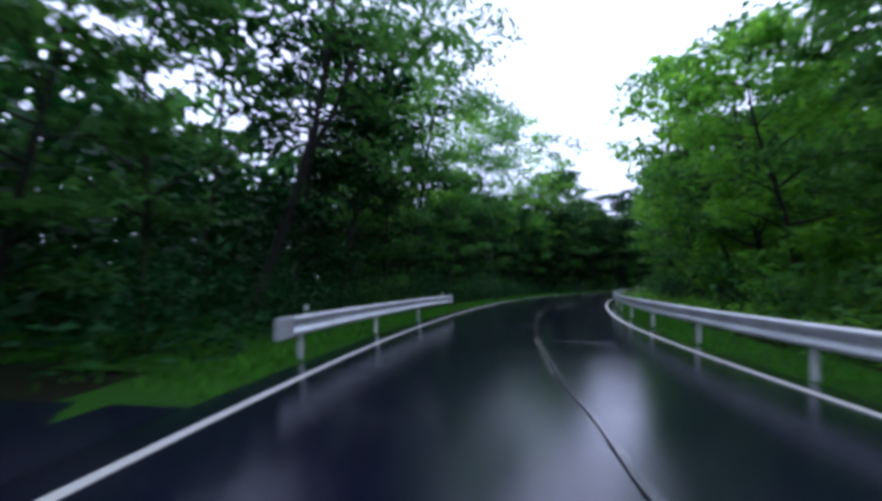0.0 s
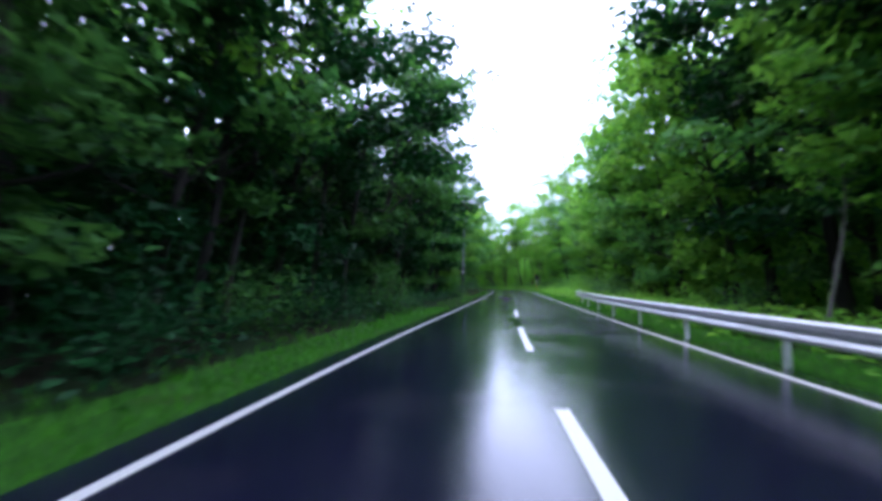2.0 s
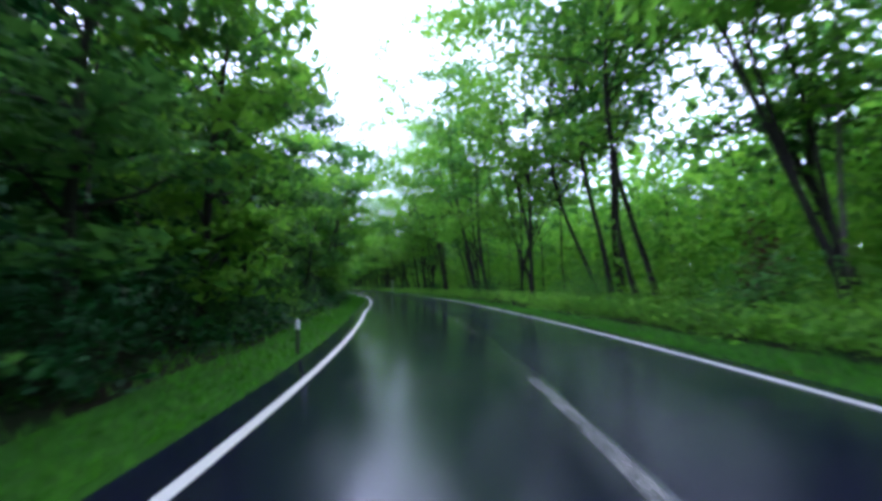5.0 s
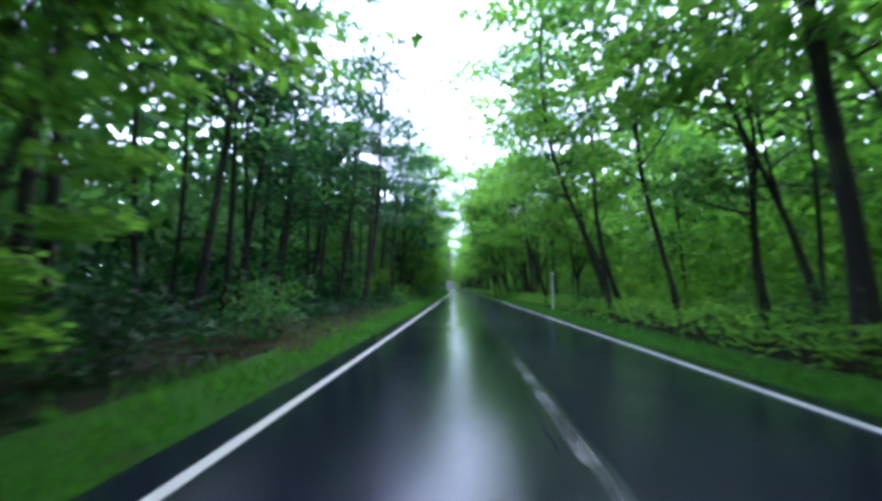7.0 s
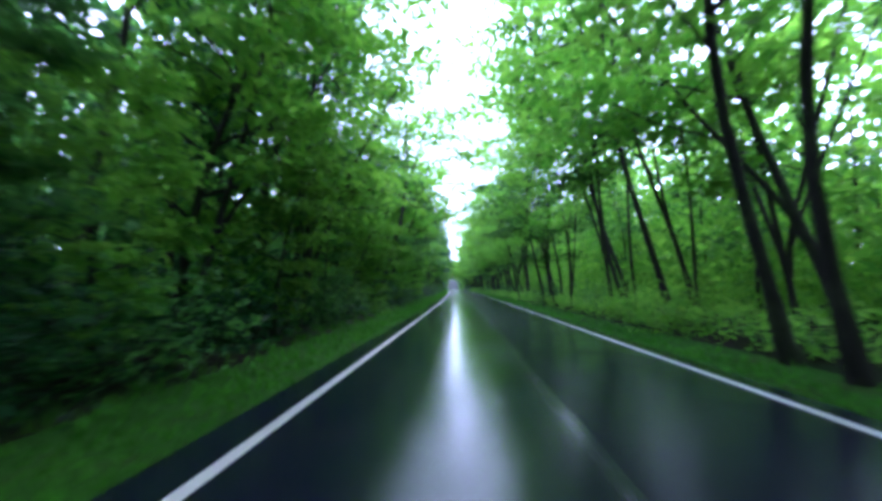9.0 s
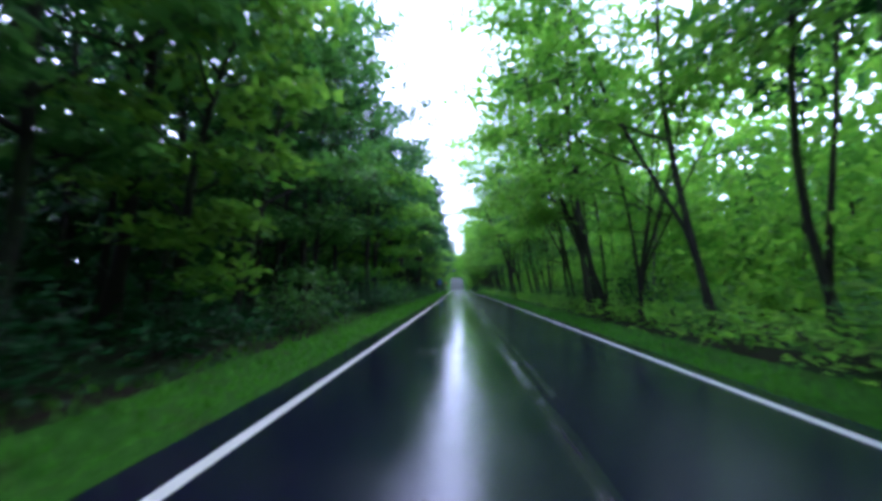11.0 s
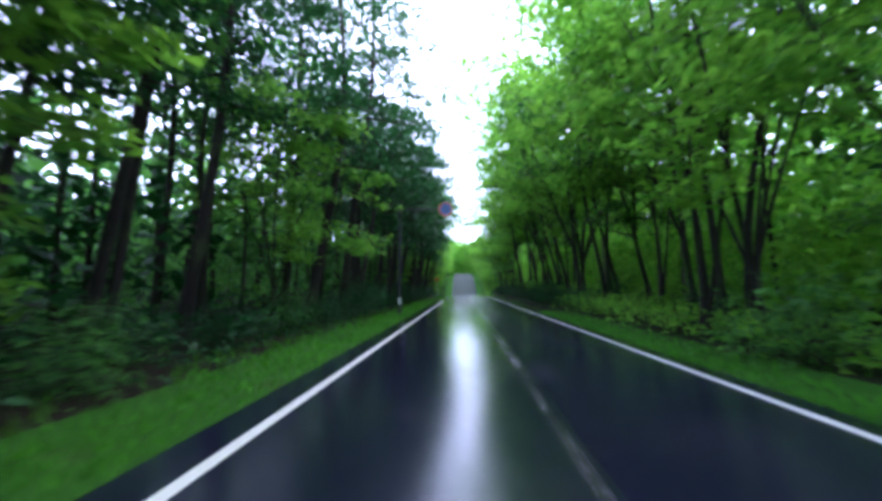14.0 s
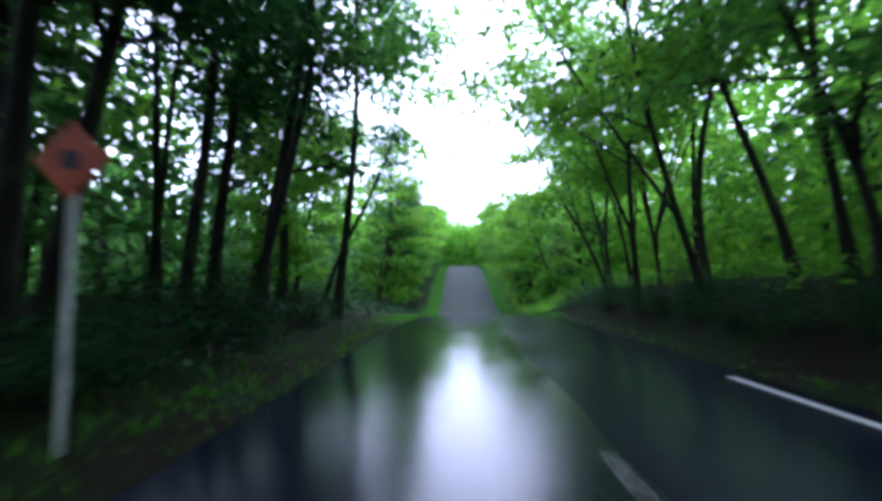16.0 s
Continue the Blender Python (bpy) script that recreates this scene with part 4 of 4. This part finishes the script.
def traffic_mirror():
    root = tagged(new("traffic_mirror"), "hooded traffic mirror on an orange post, its dark back showing", "traffic mirror")
    part("post", bm_rod(0.048, 0.045, -0.3, 1.62, 16), ORANGE, root, "orange painted post foot")
    part("upper_post", bm_rod(0.044, 0.044, 1.62, 2.75, 16), SIGN_BACK, root, "dull metal upper post")
    part("strip", bm_box(0.075, 0.010, 0.52, (0, -0.055, 1.36), 0.004), POST_WHITE, root, "narrow white sticker strip")
    plate = part("notice_plate", bm_box(0.23, 0.012, 0.50, (0, -0.055, 1.94), 0.005), POST_WHITE, root, "small white notice plate")
    for k, w in enumerate((0.17, 0.12, 0.17, 0.14)):
        part("text_bar", bm_box(w, 0.004, 0.022, (0, -0.064, 2.10 - 0.09 * k)), SIGN_BACK, plate)
    mid, away_turn = 2.80, pose(0, 0, 0, 0, 0, 168)
    bm = bmesh.new()                                     # a shallow dished body
    rings = []
    for y, k in ((-0.03, 1.0), (0.03, 1.0), (0.09, 0.86), (0.12, 0.55)):
        rings.append([bm.verts.new((x * k, y, mid + z * k)) for x, z in rounded(0.36, 0.46, 0.16)])
    for a, b in zip(rings, rings[1:]):
        for k in range(len(a)):
            bm.faces.new((a[k], a[(k + 1) % len(a)], b[(k + 1) % len(a)], b[k]))
    bm.faces.new(rings[-1])
    part("backing", bm, BLACK, root, "dark mirror back", True).matrix_basis = away_turn
    bm = bmesh.new()                                     # bulging face set in the body
    rings = [[bm.verts.new((x * k, -0.03 - 0.07 * (1 - k * k), mid + z * k)) for x, z in rounded(0.345, 0.445, 0.15)] for k in (1.0, 0.8, 0.55, 0.3, 0.1)]
    for a, b in zip(rings, rings[1:]):
        for k in range(len(a)):
            bm.faces.new((a[k], b[k], b[(k + 1) % len(a)], a[(k + 1) % len(a)]))
    bm.faces.new(rings[-1])
    part("mirror_face", bm, MIRROR, root, "convex mirror face", True).matrix_basis = away_turn
    # orange outer shell, and a black one just within it
    for name, mat, out, y0, y1, lab in (("hood", ORANGE, 0.0, 0.06, -0.17, "orange rain hood"), ("hood_lining", BLACK, -0.012, 0.055, -0.165, "dark inside of the hood")):
        bm = bmesh.new()
        line = [q for q in rounded(0.375 + out, 0.475 + out, 0.17 + out) if q[1] > 0.12]
        loops = []
        for x, z in line:
            k = 1 + 0.010 / max(0.3, math.hypot(x, z))
            deep = y1 * min(1.0, max(0.25, (z - 0.10) / 0.28))
            loops.append([bm.verts.new((x, y0, mid + z)), bm.verts.new((x, deep, mid + z)), bm.verts.new((x * k, deep, mid + z * k)), bm.verts.new((x * k, y0, mid + z * k))])
        for a, b in zip(loops, loops[1:]):
            for j in range(4):
                bm.faces.new((a[j], a[(j + 1) % 4], b[(j + 1) % 4], b[j]))
        bm.faces.new(loops[0][::-1])
        bm.faces.new(loops[-1])
        part(name, bm, mat, root, lab, True).matrix_basis = away_turn
    return root


on_road(traffic_mirror(), 147.0, 5.95, 20)

snow = on_road(tagged(new("snow_pole"), "thin white roadside snow pole", "marker pole"), 233.5, 4.6)
part("rod", bm_rod(0.05, 0.045, -0.3, 2.3, 12), POST_WHITE, snow)
part("crosspiece", bm_box(0.24, 0.05, 0.10, (0, 0, 2.2), 0.01), POST_WHITE, snow)
part("cap", bm_rod(0.04, 0.02, 2.28, 2.36, 12), SIGN_BACK, snow)


def disc(name, r, y, mat, parent, z, thick=0.006, label="", sides=40):
    bm = bmesh.new()
    bmesh.ops.create_cone(bm, cap_ends=True, segments=sides, radius1=r, radius2=r, depth=thick, matrix=pose(0, y, z, 90))
    return part(name, bm, mat, parent, label)


blue = on_road(tagged(new("round_blue_sign"), "round blue road sign with a small plate below", "road sign"), 416.0, -4.75)
part("post", bm_rod(0.03, 0.03, -0.3, 2.9, 14), SIGN_BACK, blue)
panel = disc("disc", 0.30, -0.045, BLUE, blue, 2.6, 0.01, "round blue panel")
part("symbol", bm_box(0.22, 0.004, 0.09, (0, -0.052, 2.62), 0.0015), POST_WHITE, panel, "pale unreadable symbol")
plate = part("plate", bm_box(0.8, 0.01, 0.30, (0, -0.045, 2.1), 0.003), BLUE, blue, "blue supplementary plate")
for k, (w, hgt) in enumerate(((0.62, 0.03), (0.76, 0.06), (0.5, 0.02))):
    part("text_bar", bm_box(w, 0.004, hgt, (0, -0.052, 2.18 - 0.1 * k)), POST_WHITE, plate)

gantry = on_road(tagged(new("overhead_road_sign"), "dark pole with an arm holding a red-rimmed blue disc", "road sign"), 436.0, -4.22)
part("pole", bm_rod(0.085, 0.07, 0.9, 5.9, 18), DARK_WRAP, gantry)
part("foot", bm_rod(0.095, 0.095, -0.3, 0.55, 18), BLACK, gantry, "black wrapped foot")
part("foot_band", bm_rod(0.095, 0.095, 0.55, 0.9, 18), POST_WHITE, gantry, "white warning band")
arm = part("arm", bm_rod(0.04, 0.035, 0, 2.5, 14), DARK_WRAP, gantry)
arm.matrix_basis = pose(0, 0, 5.52, 0, 90, 0)
face = disc("disc", 0.36, -0.06, plain("faded_blue_paint", (0.07, 0.13, 0.30), 0.45, 0, 0.25, 5), gantry, 5.52, 0.012, "faded blue round panel")
face.matrix_basis = Matrix.Translation((2.42, 0, 0))
bm = bmesh.new()
rim = []
for k in range(41):
    a = 2 * math.pi * k / 40
    for rr, y in ((0.36, -0.066), (0.36, -0.072), (0.305, -0.072), (0.305, -0.066)):
        rim.append((math.cos(a) * rr, y, 5.52 + math.sin(a) * rr))
rv = [bm.verts.new(p) for p in rim[:-4]]
for k in range(40):
    for j in range(4):
        a, b = k * 4, (k + 1) % 40 * 4
        bm.faces.new((rv[a + j], rv[a + (j + 1) % 4], rv[b + (j + 1) % 4], rv[b + j]))
part("rim", bm, SIGN_RED, face, "red rim")

red = on_road(tagged(new("diamond_road_sign"), "faded orange-red road sign on a white post", "road sign"), 475.65, -4.5)
part("post", bm_rod(0.032, 0.032, -0.3, 2.6, 14), POST_WHITE, red)
bm = bm_box(0.50, 0.008, 0.50, (0, 0, 0), 0.003)
board = part("board", bm, SIGN_RED, red, "orange-red board")
board.matrix_basis = pose(0, -0.045, 2.55) @ pose(0, 0, 0, 0, 45, 0)
mark = part("symbol", bm_box(0.16, 0.004, 0.16, (0, -0.007, 0), 0.0015), BLACK, board, "dark worn symbol")
mark.matrix_basis = pose(0, 0, 0, 0, 45, 0)

v, f = ribbon(6.0, 21.5, 1.2, [lambda s: -half(s, -1) - SHOULDER_L - 1.72, -7.5, -9.5, -11.8], [lambda s, la: land(s, la) + 0.012] * 4)
tagged(new("verge_lawn", mesh_from("verge_lawn", v, f[:, ::-1], TURF, True)), "patch of wet grass behind the short guardrail", "verge", kind="structure")

# the mouth of a side track before the short guardrail
v, f = ribbon(-40, 4.6, 1.0, [-9.5, lambda s: -half(s, -1) - SHOULDER_L - 0.03], [0.03, -0.02])
tagged(new("pavement", mesh_from("pavement", v, f, ASPHALT, True)), "wet asphalt mouth of a side track", "pavement", kind="structure")


# ---- cracks and patches of the old surface round the middle joint ----
def road_cracks():
    rng = np.random.default_rng(21)
    bits = []
    runs = [(-20.0, 62.0, 0.12)] + [(float(rng.uniform(22, 60)), float(rng.uniform(1.2, 3.5)), float(rng.uniform(-0.7, -0.1))) for _ in range(16)] + \
           [(float(rng.uniform(66, 480)), float(rng.uniform(0.8, 2.5)), float(rng.uniform(-0.5, 0.4))) for _ in range(22)] + [(88.0, 60.0, 0.14)]
    for k, (a, length, lat) in enumerate(runs):
        b = length if k == 0 else a + length
        ss = np.arange(a, b, 0.22)
        if len(ss) < 3:
            continue
        la = lat + np.cumsum(rng.normal(0, 0.018, len(ss))) * (0.25 if b - a > 20 else 1.0) + 0.03 * np.sin(ss * 1.7)
        w = (0.013 if k == 0 else 0.006 if b - a > 20 else 0.010) * rng.uniform(0.4, 1.3, len(ss))
        x0, y0 = place(ss, la - w)
        x1, y1 = place(ss, la + w)
        z = road_z(ss) + 0.006
        v = np.stack([np.stack([x0, y0, z], 1), np.stack([x1, y1, z], 1)], 1).reshape(-1, 3)
        i = np.arange(len(ss) - 1)[:, None] * 2
        bits.append((v, np.concatenate([i, i + 1, i + 3, i + 2], 1)))
    v, f = joined(bits)
    part("cracks", mesh_from("cracks", v, f, plain("open_crack", (0.010, 0.010, 0.011), 0.8, 0, 0.2, 8, 0.0, 0.05)), None, road, "dark open cracks along the middle joint")["kind"] = "stuff"


road_cracks()

# a pale dead branch fallen into the brush
branch = tagged(new("fallen_branch"), "pale bare dead branch fallen across the brush", "branch")
bx = [(251.0, -12.0, 0.1), (251.6, -10.6, 0.9), (252.3, -9.2, 1.35), (253.6, -7.6, 1.55), (255.0, -6.2, 1.5), (256.0, -5.2, 1.42)]
bv, bf = tube([(*[float(q) for q in place(s, la)], z) for s, la, z in bx], np.linspace(0.06, 0.015, len(bx)), 7)
part("bough", mesh_from("bough", bv, bf, PALE_BARK, True), None, branch)
bv, bf = tube([(*[float(q) for q in place(s, la)], z) for s, la, z in ((253.0, -8.3, 1.46), (253.2, -7.6, 1.8), (253.8, -6.9, 2.0))], (0.022, 0.014, 0.006), 5)
part("twig", mesh_from("twig", bv, bf, PALE_BARK, True), None, branch)

# brown leaf litter showing between the turf and the brush
LITTER = plain("brown_leaf_litter", (0.034, 0.020, 0.012), 0.85, 0, 0.55, 1.1, 0.02, 0.05)
v, f = ribbon(216, 241, 1.2, [lambda s: -half(s, -1) - SHOULDER_L - 1.15 - 0.25 * np.sin(s * 1.3), -6.0, -7.2, -8.6], [lambda s, la: land(s, la) + 0.02] * 4)
tagged(new("leaf_litter", mesh_from("leaf_litter", v, f[:, ::-1], LITTER, True)), "brown wet leaf litter under the pines", "ground", kind="structure")

# a gravel turning off beyond the crest, reflected sky put into its pale colour
v, f = ribbon(501, 509, 1.0, [-24, -18, -12, -8, lambda s: -half(s, -1) - SHOULDER_L - 0.1], [0.42, 0.36, 0.32, 0.22, 0.0])
tagged(new("gravel_turning", mesh_from("gravel_turning", v, f, plain("sky_pale_gravel", (0.42, 0.42, 0.40), 0.5, 0, 0.3, 5, 0.02), True)), "wet gravel turning beside the road, pale for reflected sky", "pavement", kind="structure")


# ---- old repair patches in the asphalt ----
PATCH = plain("dark_patch_asphalt", (0.006, 0.006, 0.010), 0.75, 0, 0.3, 8, 0.004, 0.06)


CROSS_PATCH = plain("worn_seam_asphalt", (0.008, 0.008, 0.012), 0.42, 0, 0.3, 8, 0.003, 0.15)
WATER_FILM = plain("standing_water", (0.006, 0.0065, 0.010), 0.06, 0, 0.2, 3, 0.0, 0.5)


def road_patch(s, lat, length, width, seed, name="repair_patch", mat=PATCH, label="dull dark repair patch"):
    """A thin ragged slab of newer asphalt laid on the road: straight cut on one side, frayed on the other, thinning out at its near end."""
    rng = np.random.default_rng(seed)
    n = max(4, int(length / 0.09))
    q = np.linspace(0, 1, n)
    swell = np.clip(q / 0.55, 0, 1) ** 0.7 * np.clip((1 - q) / 0.12, 0.15, 1)
    left = -0.5 * width * (0.35 + 0.65 * swell) + np.cumsum(rng.normal(0, 0.012, n)) + rng.normal(0, 0.012, n)
    right = left + width * swell * (1 + 0.18 * np.sin(q * 9 + rng.uniform(0, 6))) + np.abs(rng.normal(0, 0.05, n)) * (n > 6) + 0.03
    ss = s + (q - 0.5) * length
    z = float(road_z(s))
    bm = bmesh.new()
    cols = []
    for la, h in ((left - 0.004, -0.006), (left, 0.0045), (right, 0.0045), (right + 0.004, -0.006)):
        x, y = place(ss, lat + la)
        cols.append([bm.verts.new((x[k], y[k], z + h)) for k in range(n)])
    for a, b in zip(cols, cols[1:]):
        for k in range(n - 1):
            bm.faces.new((a[k], b[k], b[k + 1], a[k + 1]))
    part(name, bm, mat, road, label)


for k, (s, lat, length, width) in enumerate(((94.9, -0.55, 2.6, 0.85), (99.6, -1.0, 3.4, 1.3), (103.0, -0.7, 2.0, 1.6), (130.5, -0.5, 2.4, 1.0))):
    road_patch(s, lat, length, width, 60 + k)
for k, (s, lat, length, width) in enumerate(((24.6, 0.9, 0.35, 1.2), (26.7, 1.15, 0.45, 1.8), (30.5, 0.8, 0.3, 1.0), (36.8, 0.9, 0.28, 0.9), (43.0, 0.45, 0.6, 0.9), (38.6, -0.65, 0.25, 0.5), (41.0, -0.5, 0.35, 0.6))):
    road_patch(s, lat, length, width, 80 + k, "cross_patch", CROSS_PATCH, "dark seam patch across the lane")
# the narrow one at 139.2 stands for a pale crack across the lane
for k, (s, lat, length, width) in enumerate(((25.8, 1.5, 0.8, 0.9), (28.6, 1.3, 1.4, 0.6), (34.0, 0.5, 1.2, 0.35), (40.0, 0.6, 1.2, 0.4), (39.6, -0.9, 1.0, 0.5), (139.2, -0.3, 0.14, 1.6), (349.5, 0.3, 3.0, 0.35), (98.0, -0.2, 2.0, 0.5))):
    road_patch(s, lat, length, width, 120 + k, "puddle", WATER_FILM, "thin film of standing rain water")


# ---- small things on the verges ----
def delineator_post(s, lat, height, label):
    ob = on_road(tagged(new("delineator_post"), label, "marker post", "marker posts on the verge"), s, lat)
    part("stem", bm_rod(0.04, 0.035, -0.2, height * 0.75, 12), BLACK, ob)
    part("head", bm_rod(0.045, 0.04, height * 0.75, height, 12), POST_WHITE, ob, "pale reflective head")


delineator_post(157.0, -4.05, 0.75, "short dark marker post in the grass")
delineator_post(381.8, 3.95, 0.9, "short dark marker post with a pale head")

RUST_LEAF = leaf_material("withered_leaves", (0.085, 0.038, 0.018), (0.030, 0.016, 0.009), 0.2)
undergrowth(-1, 85, 4.6, 0.6, RUST_LEAF, "withered brown ferns along the wood's edge", 108, 137)
withered = make_shrub(71, 3.0, 0.7, 700, 0.2, RUST_LEAF, "narrow withered red-brown shrub", "withered plants")
withered.name = "withered_shrub"
x, y = place(160.0, 8.6)
withered.matrix_basis = pose(float(x), float(y), float(land(160.0, 8.6)))

snag = tagged(new("leaning_snag"), "pale bare birch pole leaning in the brush", "branch")
sv, sf = tube([(*[float(q) for q in place(s, la)], z) for s, la, z in ((376.4, 8.6, -0.05), (376.3, 8.1, 1.3), (376.1, 7.7, 2.6), (376.0, 7.4, 3.6))], (0.05, 0.045, 0.035, 0.015), 8)
part("pole", mesh_from("pole", sv, sf, PALE_BARK, True), None, snag)
